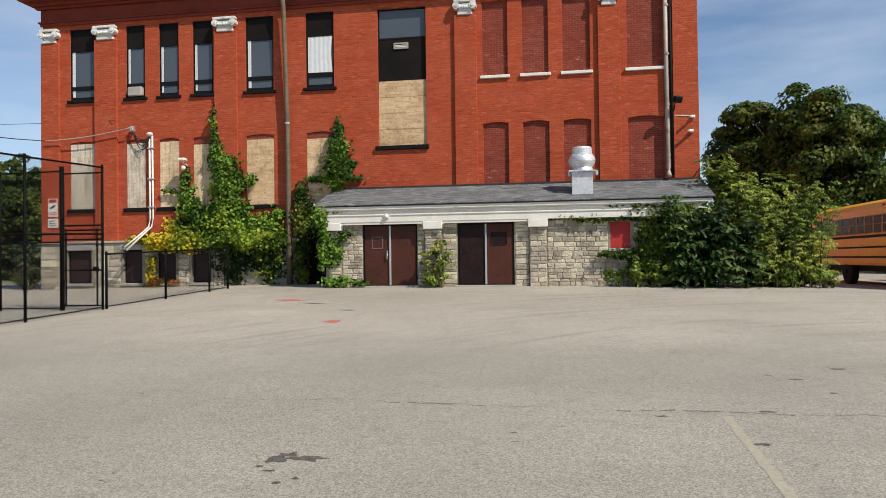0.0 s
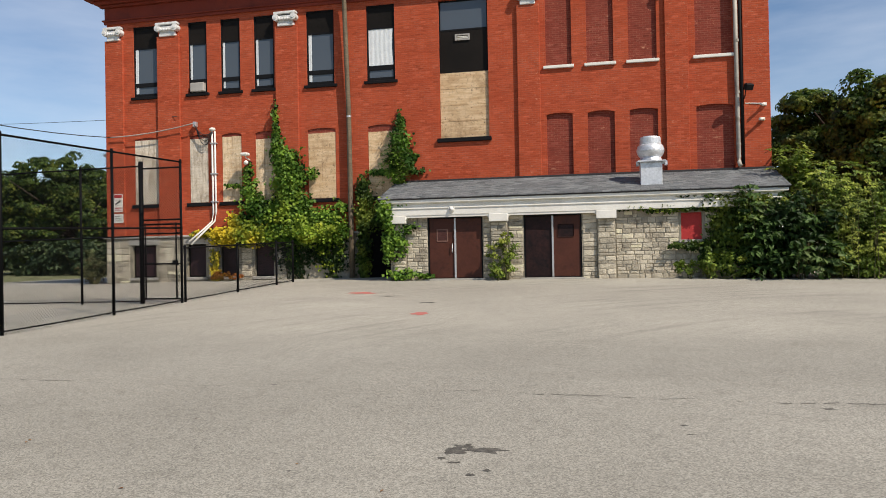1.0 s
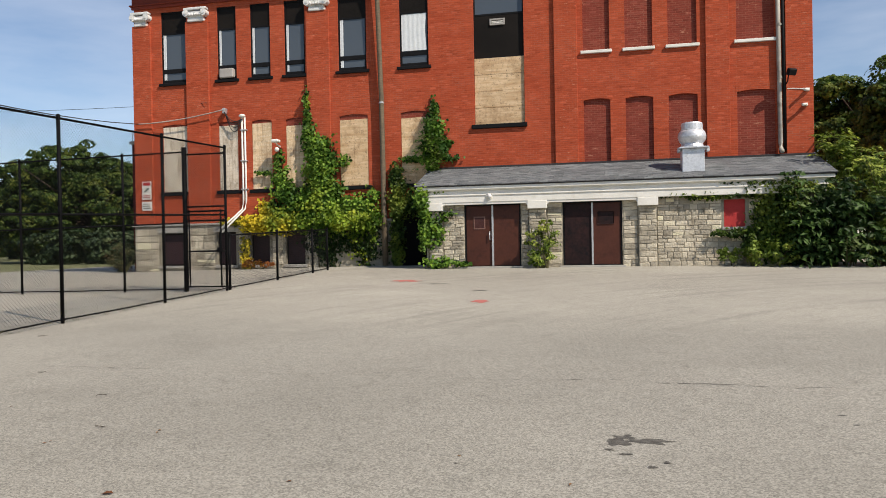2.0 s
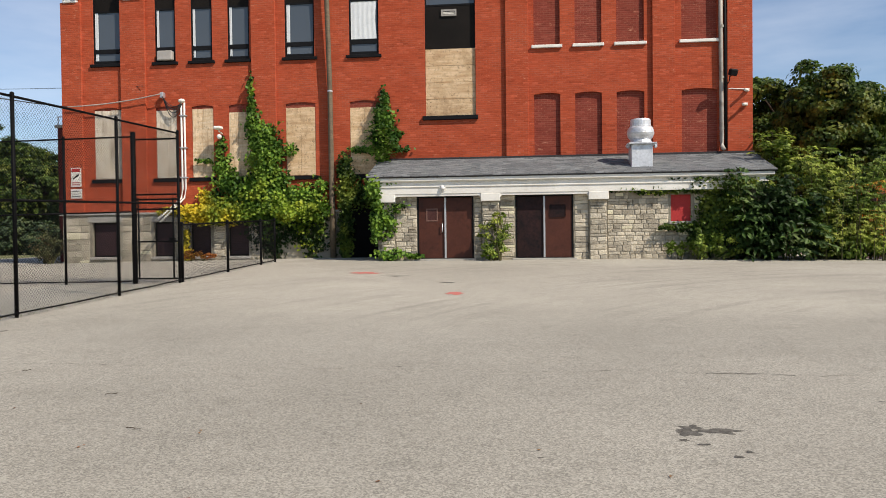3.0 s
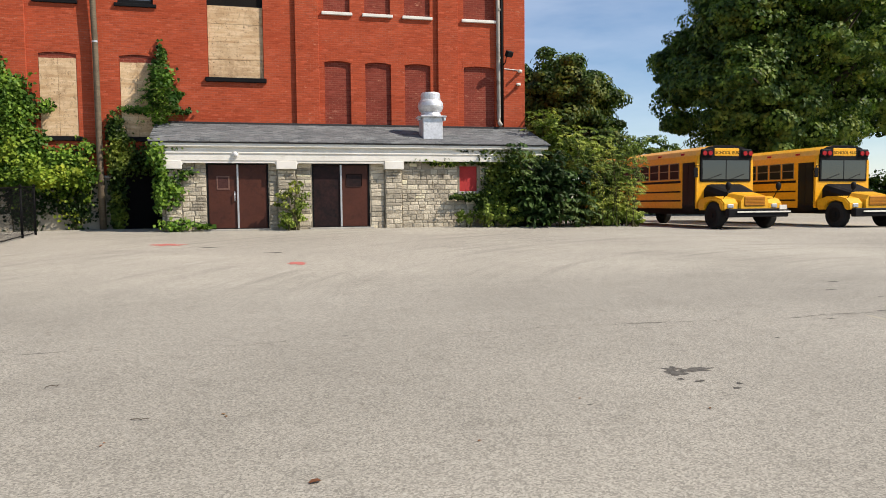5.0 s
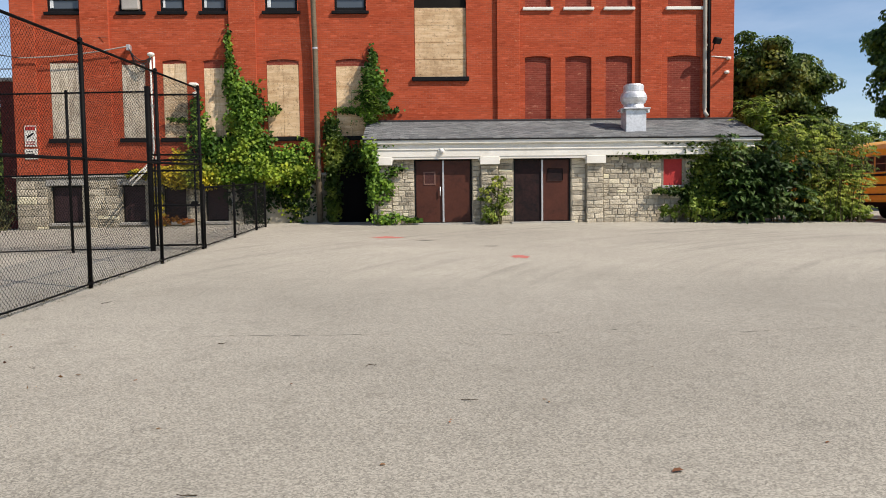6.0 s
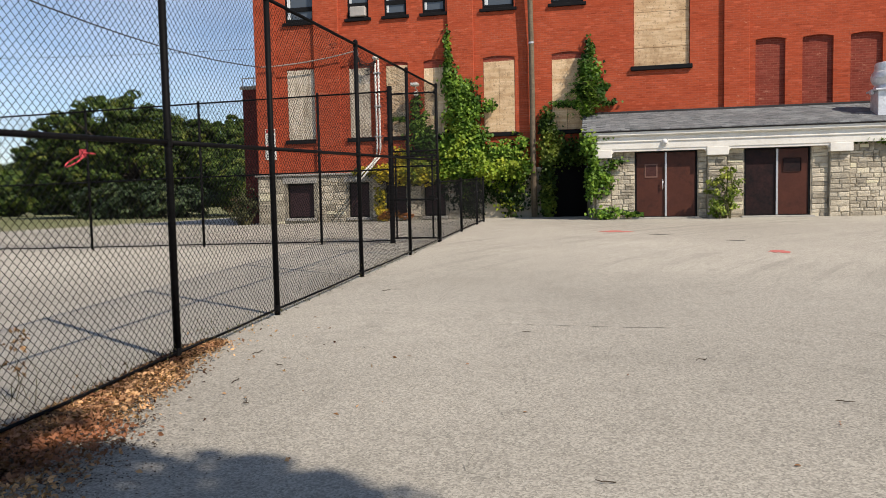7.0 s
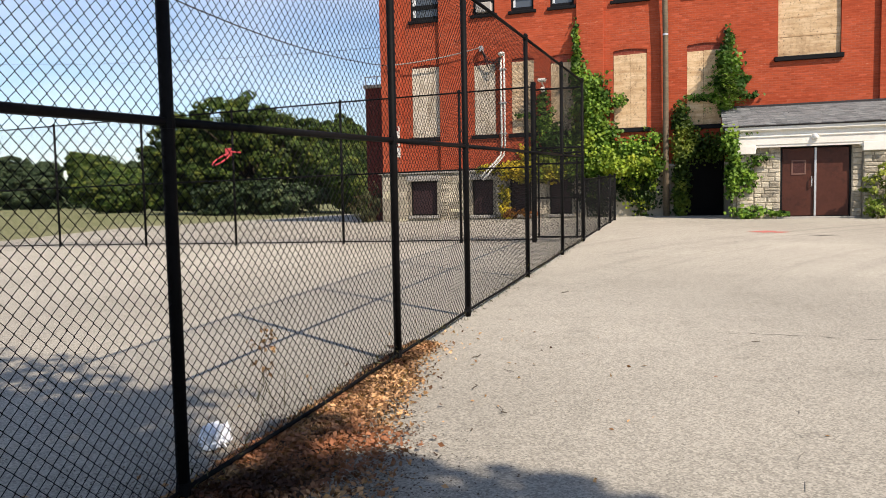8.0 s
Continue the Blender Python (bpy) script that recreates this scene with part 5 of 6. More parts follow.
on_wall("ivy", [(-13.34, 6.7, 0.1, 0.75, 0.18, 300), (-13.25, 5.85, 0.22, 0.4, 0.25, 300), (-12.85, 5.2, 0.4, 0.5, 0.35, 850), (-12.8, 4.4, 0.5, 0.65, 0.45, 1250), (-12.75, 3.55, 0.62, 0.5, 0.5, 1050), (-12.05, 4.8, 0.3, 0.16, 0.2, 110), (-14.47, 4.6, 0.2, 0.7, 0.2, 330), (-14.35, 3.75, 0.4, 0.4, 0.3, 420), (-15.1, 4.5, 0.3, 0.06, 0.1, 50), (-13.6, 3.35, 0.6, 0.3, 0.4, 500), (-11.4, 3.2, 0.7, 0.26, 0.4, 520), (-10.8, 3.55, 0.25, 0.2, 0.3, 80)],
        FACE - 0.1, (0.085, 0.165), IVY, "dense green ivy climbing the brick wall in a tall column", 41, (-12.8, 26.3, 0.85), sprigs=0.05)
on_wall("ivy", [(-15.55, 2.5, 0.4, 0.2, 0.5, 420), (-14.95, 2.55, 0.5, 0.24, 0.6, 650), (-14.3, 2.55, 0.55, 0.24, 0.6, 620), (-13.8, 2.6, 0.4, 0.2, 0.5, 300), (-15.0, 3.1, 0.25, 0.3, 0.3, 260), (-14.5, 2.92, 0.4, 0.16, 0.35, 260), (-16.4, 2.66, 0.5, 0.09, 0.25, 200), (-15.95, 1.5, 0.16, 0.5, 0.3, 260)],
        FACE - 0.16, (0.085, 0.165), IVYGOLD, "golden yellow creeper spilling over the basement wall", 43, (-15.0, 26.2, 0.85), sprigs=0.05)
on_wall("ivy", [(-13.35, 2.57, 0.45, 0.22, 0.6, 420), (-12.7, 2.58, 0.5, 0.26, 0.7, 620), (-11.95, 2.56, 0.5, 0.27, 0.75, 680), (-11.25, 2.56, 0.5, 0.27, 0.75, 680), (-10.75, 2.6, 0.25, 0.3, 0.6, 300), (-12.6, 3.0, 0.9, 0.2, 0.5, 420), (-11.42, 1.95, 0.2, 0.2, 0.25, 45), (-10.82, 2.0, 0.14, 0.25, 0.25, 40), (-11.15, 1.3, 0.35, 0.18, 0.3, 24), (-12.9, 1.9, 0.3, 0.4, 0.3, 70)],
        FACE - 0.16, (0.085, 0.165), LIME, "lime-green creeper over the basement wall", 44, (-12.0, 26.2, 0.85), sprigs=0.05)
# The shade below the creeper is put into this ivy's colour.
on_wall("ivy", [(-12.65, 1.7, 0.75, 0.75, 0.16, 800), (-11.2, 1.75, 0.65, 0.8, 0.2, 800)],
        FACE - 0.06, (0.07, 0.14), SHADEIVY, "ivy over the basement stones, coloured dark for shade", 45, (-11.9, 26.2, 0.85))
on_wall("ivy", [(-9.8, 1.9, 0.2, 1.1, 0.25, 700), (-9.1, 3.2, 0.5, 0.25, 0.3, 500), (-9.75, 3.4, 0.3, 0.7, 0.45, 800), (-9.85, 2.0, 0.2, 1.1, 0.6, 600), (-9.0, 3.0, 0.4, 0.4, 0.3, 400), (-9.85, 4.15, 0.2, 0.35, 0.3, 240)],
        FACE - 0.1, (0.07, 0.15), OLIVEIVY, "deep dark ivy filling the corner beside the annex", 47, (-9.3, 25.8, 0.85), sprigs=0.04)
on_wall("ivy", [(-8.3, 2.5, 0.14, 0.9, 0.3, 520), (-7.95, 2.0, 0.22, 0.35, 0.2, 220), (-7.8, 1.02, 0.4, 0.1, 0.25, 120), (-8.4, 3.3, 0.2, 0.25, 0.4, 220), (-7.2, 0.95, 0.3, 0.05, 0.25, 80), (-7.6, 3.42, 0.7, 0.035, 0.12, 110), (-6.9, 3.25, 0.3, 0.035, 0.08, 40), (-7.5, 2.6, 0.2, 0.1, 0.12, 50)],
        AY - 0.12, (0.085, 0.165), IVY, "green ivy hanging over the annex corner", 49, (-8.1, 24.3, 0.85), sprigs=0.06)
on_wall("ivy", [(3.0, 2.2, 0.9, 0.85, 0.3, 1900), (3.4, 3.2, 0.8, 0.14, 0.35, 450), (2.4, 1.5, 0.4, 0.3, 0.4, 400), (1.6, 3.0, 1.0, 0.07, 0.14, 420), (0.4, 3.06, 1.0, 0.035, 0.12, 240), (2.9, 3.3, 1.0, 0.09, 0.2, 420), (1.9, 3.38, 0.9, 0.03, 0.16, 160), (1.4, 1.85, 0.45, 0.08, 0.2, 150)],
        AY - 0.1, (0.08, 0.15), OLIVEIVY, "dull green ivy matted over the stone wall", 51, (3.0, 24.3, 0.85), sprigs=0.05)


def bush(name, blobs, leaf, material, label, seed, per=45, category="shrub", stems=9, thick=1.0):
    rng = np.random.default_rng(seed)
    c = blobs[0][0]
    base = (c[0], c[1], ground_z(c[0], c[1]))
    ob = thing(name, *base, label, category)
    bm = bmesh.new()
    for i in range(stems):
        b = blobs[i % len(blobs)]
        e = np.array(b[0]) + rng.normal(0, 0.4, 3) * np.array(b[1])
        s = np.array([b[0][0] * 0.6 + base[0] * 0.4, b[0][1] * 0.6 + base[1] * 0.4, base[2] - 0.05]) + rng.normal(0, 0.1, 3) * np.array([1, 1, 0])
        tube(bm, [tuple(s), tuple((s + e) / 2 + rng.normal(0, 0.08, 3)), tuple(e)], [0.035 * thick, 0.022 * thick, 0.006 * thick], 5)
    tagged(part("woody_growth", bm, STEM, ob), kind="stuff")
    p, w = clumped(rng, blobs, per, 0.3)
    keep = p[:, 2] > base[2] + 0.02
    tagged(leaf_cloud("foliage", p[keep], w[keep], leaf, material, ob, "", seed + 3), kind="stuff")
    return ob


def fronds(name, roots, count, length, material, label, seed, ob=None, size=(0.13, 0.22)):
    """Long compound leaves: leaflets in pairs down arching stalks."""
    rng = np.random.default_rng(seed)
    spots, ways = [], []
    bm = bmesh.new()
    for k in range(count):
        c, spread = roots[k % len(roots)]
        o = np.array(c) + rng.normal(0, 1, 3) * np.array(spread)
        a = rng.uniform(0, 2 * np.pi)
        d = np.array([math.cos(a), math.sin(a) - 0.35, rng.uniform(0.1, 0.9)])
        d /= np.linalg.norm(d)
        ln = length * rng.uniform(0.6, 1.2)
        side = np.cross(d, [0, 0, 1])
        side /= np.linalg.norm(side)
        path = []
        for i in range(9):
            u = i / 8
            q = o + d * ln * u - np.array([0, 0, 0.55 * ln * u * u])
            path.append(tuple(q))
            if i > 1:
                for s in (-1, 1):
                    spots.append(q + side * s * 0.09 + rng.normal(0, 0.01, 3))
                    ways.append(np.array([0, -0.1, 1.0]) + side * s * 0.3)
        tube(bm, path[::4], [0.009, 0.007, 0.003], 4, False)
    if ob is None:
        ob = thing(name, *roots[0][0], label, "shrub")
    tagged(part("frond_growth", bm, STEM, ob), kind="stuff")
    tagged(leaf_cloud("frond_leaf", np.array(spots), np.array(ways), size, material, ob, "", seed + 5, 0.3, 0.25, 0.42), kind="stuff")
    return ob


def wands(ob, name, feet, count, rise, bend, frond, leaflet, material, seed, start=0.2):
    """Arching stems from the ground, each set with feathered leaves along its upper part."""
    rng = np.random.default_rng(seed)
    spots, ways = [], []
    bm = bmesh.new()
    for k in range(count):
        fx, fy, spread = feet[k % len(feet)]
        x, y = fx + rng.normal(0, spread), fy + rng.normal(0, 0.25)
        z = ground_z(x, y) - 0.03
        high = rise * rng.uniform(0.5, 1.0)
        a = rng.uniform(0, 2 * np.pi)
        out = np.array([math.cos(a), math.sin(a) * 0.6 - 0.25, 0]) * bend * high * rng.uniform(0.3, 1.0)
        path = [np.array([x, y, z]) + out * u * u + np.array([0, 0, high * (u - 0.12 * u * u)]) for u in (i / 10 for i in range(11))]
        tube(bm, [tuple(path[i]) for i in (0, 3, 6, 10)], [0.018, 0.014, 0.01, 0.004], 5, False)
        n = max(5, int(high / 0.15))
        for j in range(n):
            u = start + (1 - start) * j / (n - 1)
            o = path[min(10, int(u * 10))] * (1 - (u * 10) % 1) + path[min(10, int(u * 10) + 1)] * ((u * 10) % 1)
            b = rng.uniform(0, 2 * np.pi)
            d = np.array([math.cos(b), math.sin(b) - 0.3, rng.uniform(0.2, 0.9)])
            d /= np.linalg.norm(d)
            ln = frond * rng.uniform(0.6, 1.2) * (1.15 - 0.5 * u)
            side = np.cross(d, [0, 0, 1])
            side /= np.linalg.norm(side)
            for i in range(2, 9):
                v = i / 8
                q = o + d * ln * v - np.array([0, 0, 0.5 * ln * v * v])
                for sgn in (-1, 1):
                    spots.append(q + side * sgn * leaflet[0] * 0.55 + rng.normal(0, 0.012, 3))
                    ways.append(np.array([0.3, -0.6, 0.75]) + side * sgn * 0.4)
    tagged(part("cane_growth", bm, STEM, ob), kind="stuff")
    tagged(leaf_cloud(name, np.array(spots), np.array(ways), leaflet, material, ob, "", seed + 5, 0.3, 0.3, 0.4), kind="stuff")


big = bush("shrub", [((6.1, 24.2, 1.5), (1.1, 0.7, 0.8), 44, 0.28), ((7.1, 23.9, 1.25), (0.5, 0.5, 0.45), 24, 0.22), ((6.3, 24.2, 2.6), (0.7, 0.5, 0.6), 18, 0.26), ((6.2, 23.5, 1.0), (1.2, 0.3, 0.2), 26, 0.16)],
           (0.08, 0.16), BUSH, "large overgrown bright green shrub with feathery arching canes", 61, 36, stems=20)
wands(big, "feathery_leaf", [(5.5, 23.9, 0.25), (6.2, 23.7, 0.35), (6.6, 24.0, 0.3), (7.1, 23.8, 0.25)], 38, 3.85, 0.24, 0.5, (0.08, 0.15), BUSH, 63, 0.08)
wands(big, "pale_feathery_leaf", [(5.9, 23.6, 0.3), (6.5, 23.5, 0.35), (7.0, 23.7, 0.25)], 26, 3.6, 0.24, 0.45, (0.07, 0.13), PALEBUSH, 65, 0.15)
broad = bush("shrub", [((4.1, 24.0, 1.5), (0.7, 0.5, 0.7), 34, 0.3), ((4.4, 24.1, 2.5), (0.6, 0.4, 0.6), 22, 0.28), ((3.4, 24.0, 1.3), (0.5, 0.4, 0.5), 22, 0.22)],
             (0.1, 0.2), BROADLEAF, "dark broad-leaved shrub with drooping compound leaves", 62, 30, stems=12)
wands(broad, "drooping_leaf", [(3.9, 23.7, 0.25), (4.4, 23.6, 0.3), (4.8, 23.6, 0.2)], 17, 3.2, 0.16, 0.85, (0.17, 0.29), BROADLEAF, 64, 0.1)
tall_one = bush("sapling", [((5.0, 25.6, 4.2), (0.5, 0.5, 0.6), 16, 0.3), ((5.5, 25.3, 3.6), (0.6, 0.5, 0.6), 18, 0.3)], (0.12, 0.22), PALEBUSH, "pale yellow-green sapling rising behind the annex roof", 65, 36)
fronds("sapling", [((4.9, 25.4, 4.5), (0.3, 0.3, 0.3)), ((5.6, 25.2, 4.0), (0.4, 0.3, 0.3))], 46, 0.7, PALEBUSH, "", 66, tall_one)
bush("weeds", [((1.5, 24.0, 1.15), (0.5, 0.2, 0.3), 16, 0.14), ((2.2, 23.9, 1.3), (0.5, 0.3, 0.5), 22, 0.18), ((2.9, 23.7, 1.2), (0.5, 0.3, 0.4), 20, 0.18)], (0.07, 0.15), PALEBUSH, "straggling dry green weeds along the wall foot", 67, 30, "weeds")
bush("weeds", [((7.4, 23.6, 1.05), (0.35, 0.3, 0.25), 12, 0.14), ((7.8, 23.9, 1.0), (0.3, 0.3, 0.2), 8, 0.12)], (0.07, 0.14), PALEBUSH, "straggling dry weeds beside the big shrub", 68, 30, "weeds")
bush("shrub", [((-4.4, 24.05, 1.7), (0.55, 0.28, 0.55), 34, 0.16), ((-4.35, 24.05, 1.15), (0.5, 0.25, 0.3), 24, 0.15), ((-4.15, 24.15, 2.2), (0.25, 0.15, 0.3), 9, 0.1)], (0.06, 0.13), PALEBUSH, "airy dull green shrub growing between the doors", 69, 24)
vine = on_wall("vine", [(-8.38, 6.5, 0.1, 0.35, 0.3, 200), (-8.4, 5.85, 0.24, 0.4, 0.4, 420), (-8.42, 5.2, 0.34, 0.42, 0.45, 620), (-8.5, 4.6, 0.2, 0.3, 0.3, 220), (-9.1, 4.75, 0.4, 0.09, 0.2, 110), (-7.85, 4.8, 0.35, 0.08, 0.2, 90), (-7.95, 5.35, 0.2, 0.08, 0.2, 50)],
               FACE - 0.06, (0.09, 0.17), VINE, "dark green vine growing up in a cone above the annex", 71, (-8.4, 26.3, 4.3), "vine", 0.08)
fronds("vine", [((-8.4, 26.15, 5.6), (0.15, 0.08, 0.6)), ((-8.5, 26.1, 4.9), (0.25, 0.1, 0.3))], 70, 0.5, VINE, "", 72, vine, (0.09, 0.15))
bush("shrub", [((-21.4, 26.4, 1.5), (0.6, 0.6, 0.8), 40, 0.25), ((-21.9, 26.9, 1.3), (0.6, 0.6, 0.6), 26, 0.25)], (0.06, 0.13), DULLBUSH, "dull twiggy shrub at the corner of the school", 73, 22, stems=22)
bush("flowers", [((-15.6, 25.95, 1.03), (0.5, 0.15, 0.17), 26, 0.1), ((-14.95, 25.95, 1.0), (0.35, 0.12, 0.13), 16, 0.09)], (0.05, 0.1), FLOWER, "low orange-brown plants at the basement wall", 75, 24, "plant", 4)
bush("dry_weed", [((-12.35, 4.75, 0.5), (0.1, 0.1, 0.22), 14, 0.05)], (0.02, 0.05), DRYLEAF, "withered brown weed inside the fence", 77, 7, "weeds", 7, 0.1)

# a tree beside the walk, whose shade falls over the fence
tree("shade_tree", -7.0, -6.2, [((-4.0, -1.47, 8.2), (1.3, 1.0, 0.8), 22, 0.34), ((-8.3, -0.87, 8.2), (2.6, 1.9, 1.2), 130, 0.6), ((-5.8, -2.57, 8.2), (1.9, 1.6, 1.1), 60, 0.55), ((-6.5, -3.87, 8.8), (2.5, 1.5, 1.2), 40, 0.6), ((-9.3, -2.67, 8.4), (2.2, 1.8, 1.2), 60, 0.6), ((-4.6, -1.42, 8.3), (0.9, 0.75, 0.6), 24, 0.34), ((-9.9, -0.67, 8.3), (1.6, 1.3, 0.8), 60, 0.5), ((-5.0, -0.6, 8.2), (0.9, 0.6, 0.6), 15, 0.24), ((-3.3, -0.8, 8.2), (0.8, 0.4, 0.4), 18, 0.32)], (0.12, 0.26), OAK, "leafy roadside tree casting shade over the fence", 81, 0.22, 40, 0.55)

# far hedges and houses
for i, (x, y, w, h) in enumerate(((-43, 52, 7, 2.2), (-57, 70, 6, 2.0), (-30, 54, 4, 1.8))):
    bush("hedge", [((x, y, 0.9 + h * 0.4), (w, 1.5, h * 0.7), 160, 0.7)], (0.25, 0.5), FARGREEN if i != 1 else PALEBUSH, "long unkempt hedge at the edge of the field", 90 + i, 40, "hedge", 6)
bush("hedge", [((32, 47, 1.9), (27, 2, 1.7), 420, 0.8)], (0.25, 0.5), OAK, "dark hedge behind the parked buses", 95, 44, "hedge", 6)


rng = np.random.default_rng(99)
k = 9000
a = rng.uniform(0, 1, k)
p = np.stack([-260 + 250 * a, 175 - 25 * np.sin(a * 9) + rng.normal(0, 3, k), 0.9 + np.abs(rng.normal(0, 1, k)) * (2.2 + 1.8 * np.sin(a * 31) + 1.2 * np.sin(a * 83))], 1)
p[:, 2] = np.minimum(p[:, 2], 9.0)
tagged(leaf_cloud("far_woods", p, np.tile(np.array([0.3, -0.7, 0.5]), (k, 1)), (1.2, 3.0), FARGREEN, None, "", 98, 0.2, 0.6, 0.8), "low belt of far green woods behind the field", "woods", kind="stuff")


def far_house(x, y, w):
    g = ground_z(x, y) - 0.06
    ob = thing("house", x, y, g, "small white house far off among the trees", "house", "far houses")
    part("wall", boxed(x - w / 2, x + w / 2, y, y + 5, g, 3.3), HOUSEWHITE, ob)
    bm = bmesh.new()
    ra = [bm.verts.new(p) for p in ((x - w / 2 - 0.3, y - 0.3, 3.3), (x - w / 2 - 0.3, y + 5.3, 3.3), (x - w / 2 - 0.3, y + 2.5, 4.8))]
    rb = [bm.verts.new((v.co.x + w + 0.6, v.co.y, v.co.z)) for v in ra]
    bm.faces.new(ra)
    bm.faces.new(rb[::-1])
    for i in range(3):
        bm.faces.new((ra[i], rb[i], rb[(i + 1) % 3], ra[(i + 1) % 3]))
    part("roof", bm, SHINGLE, ob)
    for k in (-0.25, 0.25):
        win = part("window", boxed(x + k * w - 0.5, x + k * w + 0.5, y - 0.05, y + 0.02, 1.7, 2.8), BLACK, ob)
        part("pane", boxed(x + k * w - 0.42, x + k * w + 0.42, y - 0.06, y - 0.052, 1.78, 2.72), GLASS, win)


far_house(-101, 117, 6)
far_house(-34, 72, 4)
far_house(-118, 140, 6)

# ---- marks and litter on the lot ----


def patch(name, x, y, rx, ry, material, label, seed, lift=0.004, points=26, category="stain"):
    rng = random.Random(seed)
    bm = bmesh.new()
    ring = []
    for k in range(points):
        a = 2 * math.pi * k / points
        r = 0.6 + 0.5 * noise.noise(Vector((math.cos(a) * 1.6 + seed * 3.1, math.sin(a) * 1.6, seed)))
        r += 0.12 * noise.noise(Vector((math.cos(a) * 5 + seed, math.sin(a) * 5, 4.0))) + rng.uniform(-0.03, 0.03)
        px, py = x + rx * r * math.cos(a), y + ry * r * math.sin(a)
        ring.append(bm.verts.new((px, py, ground_z(px, py) + lift)))
    mid = bm.verts.new((x, y, ground_z(x, y) + lift))
    for k in range(points):
        bm.faces.new((mid, ring[k], ring[(k + 1) % points]))
    return tagged(part(name, bm, material), label, category)


def crack(x0, y0, x1, y1, width, wander, seed, gaps=0.0):
    rng = random.Random(seed)
    n = int(math.hypot(x1 - x0, y1 - y0) / 0.07)
    verts, faces = [], []
    off = 0
    for i in range(n + 1):
        u = i / n
        off += rng.uniform(-1, 1) * wander
        off *= 0.97
        x, y = x0 + (x1 - x0) * u, y0 + (y1 - y0) * u
        nx, ny = -(y1 - y0), (x1 - x0)
        ln = math.hypot(nx, ny)
        w = width * rng.uniform(0.15, 1.0) * (0.3 + 0.7 * abs(math.sin(u * 9 + seed))) * (2.2 if rng.random() < 0.06 else 1.0)
        for s in (-1, 1):
            px, py = x + nx / ln * (off + s * w), y + ny / ln * (off + s * w)
            verts.append((px, py, ground_z(px, py) + 0.003))
        if i and rng.random() > gaps:
            faces.append((2 * i - 2, 2 * i, 2 * i + 1, 2 * i - 1))
    tagged(raw("crack", verts, faces, CRACK), "thin irregular crack in the asphalt", "crack", kind="structure")


crack(-9.5, 7.75, -1.9, 7.55, 0.009, 0.03, 3, 0.4)
crack(-1.9, 7.55, 5.5, 7.35, 0.019, 0.03, 4, 0.3)
crack(-8.7, 6.3, -8.85, 3.9, 0.0035, 0.03, 5, 0.4)
crack(-8.72, 5.0, -9.05, 4.4, 0.0025, 0.03, 6, 0.5)
crack(-5.2, 12.3, 3.5, 11.4, 0.006, 0.03, 7, 0.4)
crack(2.2, 9.3, 5.5, 9.9, 0.007, 0.04, 8, 0.4)
for i, (x, y, rx, ry) in enumerate(((-2.3, 5.53, 0.15, 0.12), (-2.24, 5.66, 0.13, 0.08), (-2.06, 5.57, 0.24, 0.1), (-2.36, 5.34, 0.05, 0.05), (-2.24, 5.25, 0.07, 0.03), (-2.08, 5.0, 0.05, 0.04), (-1.98, 5.1, 0.04, 0.03))):
    patch("oil_stain", x, y, rx, ry, OIL, "dark oil stain on the asphalt", 1 + i, 0.0015 + 0.0005 * i, 64)
for i, (x, y, r) in enumerate(((2.55, 9.08, 0.16), (3.21, 9.77, 0.16), (2.71, 8.35, 0.09), (1.83, 7.47, 0.14), (1.51, 6.32, 0.13), (-0.5, 6.48, 0.06), (-0.48, 6.2, 0.05), (2.3, 9.3, 0.06), (-3.39, 4.91, 0.04), (-4.82, 7.72, 0.05), (0.83, 7.2, 0.1), (4.4, 6.9, 0.2))):
    patch("dark_spot", x, y, r, r * 0.4, OIL, "small dark stain on the asphalt", 10 + i, 0.002, 14)
patch("red_marking", -4.85, 14.65, 0.3, 0.36, REDMARK, "faded red paint mark on the asphalt", 30, category="marking")
patch("red_marking", -7.7, 19.6, 0.7, 0.5, REDMARK, "faded red paint mark on the asphalt", 31, category="marking")
patch("red_marking", -6.6, 18.6, 0.45, 0.16, OIL, "dark worn paint mark on the asphalt", 33, category="marking")
patch("red_marking", -5.2, 16.9, 0.3, 0.12, OIL, "dark worn paint mark on the asphalt", 34, category="marking")
rng = random.Random(8)
verts, faces = [], []
for i in range(44):
    y = 3.6 + 0.085 * i
    x = 1.38 + 0.0012 * (i - 10)
    for s in (-1, 1):
        px = x + s * (0.042 + rng.uniform(-0.006, 0.006))
        verts.append((px, y, ground_z(px, y) + 0.0018))
    if i:
        faces.append((2 * i - 2, 2 * i - 1, 2 * i + 1, 2 * i))
tagged(raw("parking_line", verts, faces, YELLOWMARK), "worn faded yellow parking line", "road marking", kind="structure")


def twig(x, y, length, angle, seed):
    rng = random.Random(seed)
    pts = []
    for i in range(5):
        u = i / 4 - 0.5
        px = x + math.cos(angle) * length * u + rng.uniform(-0.02, 0.02)
        py = y + math.sin(angle) * length * u + rng.uniform(-0.02, 0.02)
        pts.append((px, py, ground_z(px, py) + 0.008 + 0.01 * rng.random()))
    tagged(part("twig", tube(bmesh.new(), pts, [0.004, 0.004, 0.0035, 0.003, 0.002], 5), BARK), "thin dry brown twig on the asphalt", "twig", "fallen twigs")


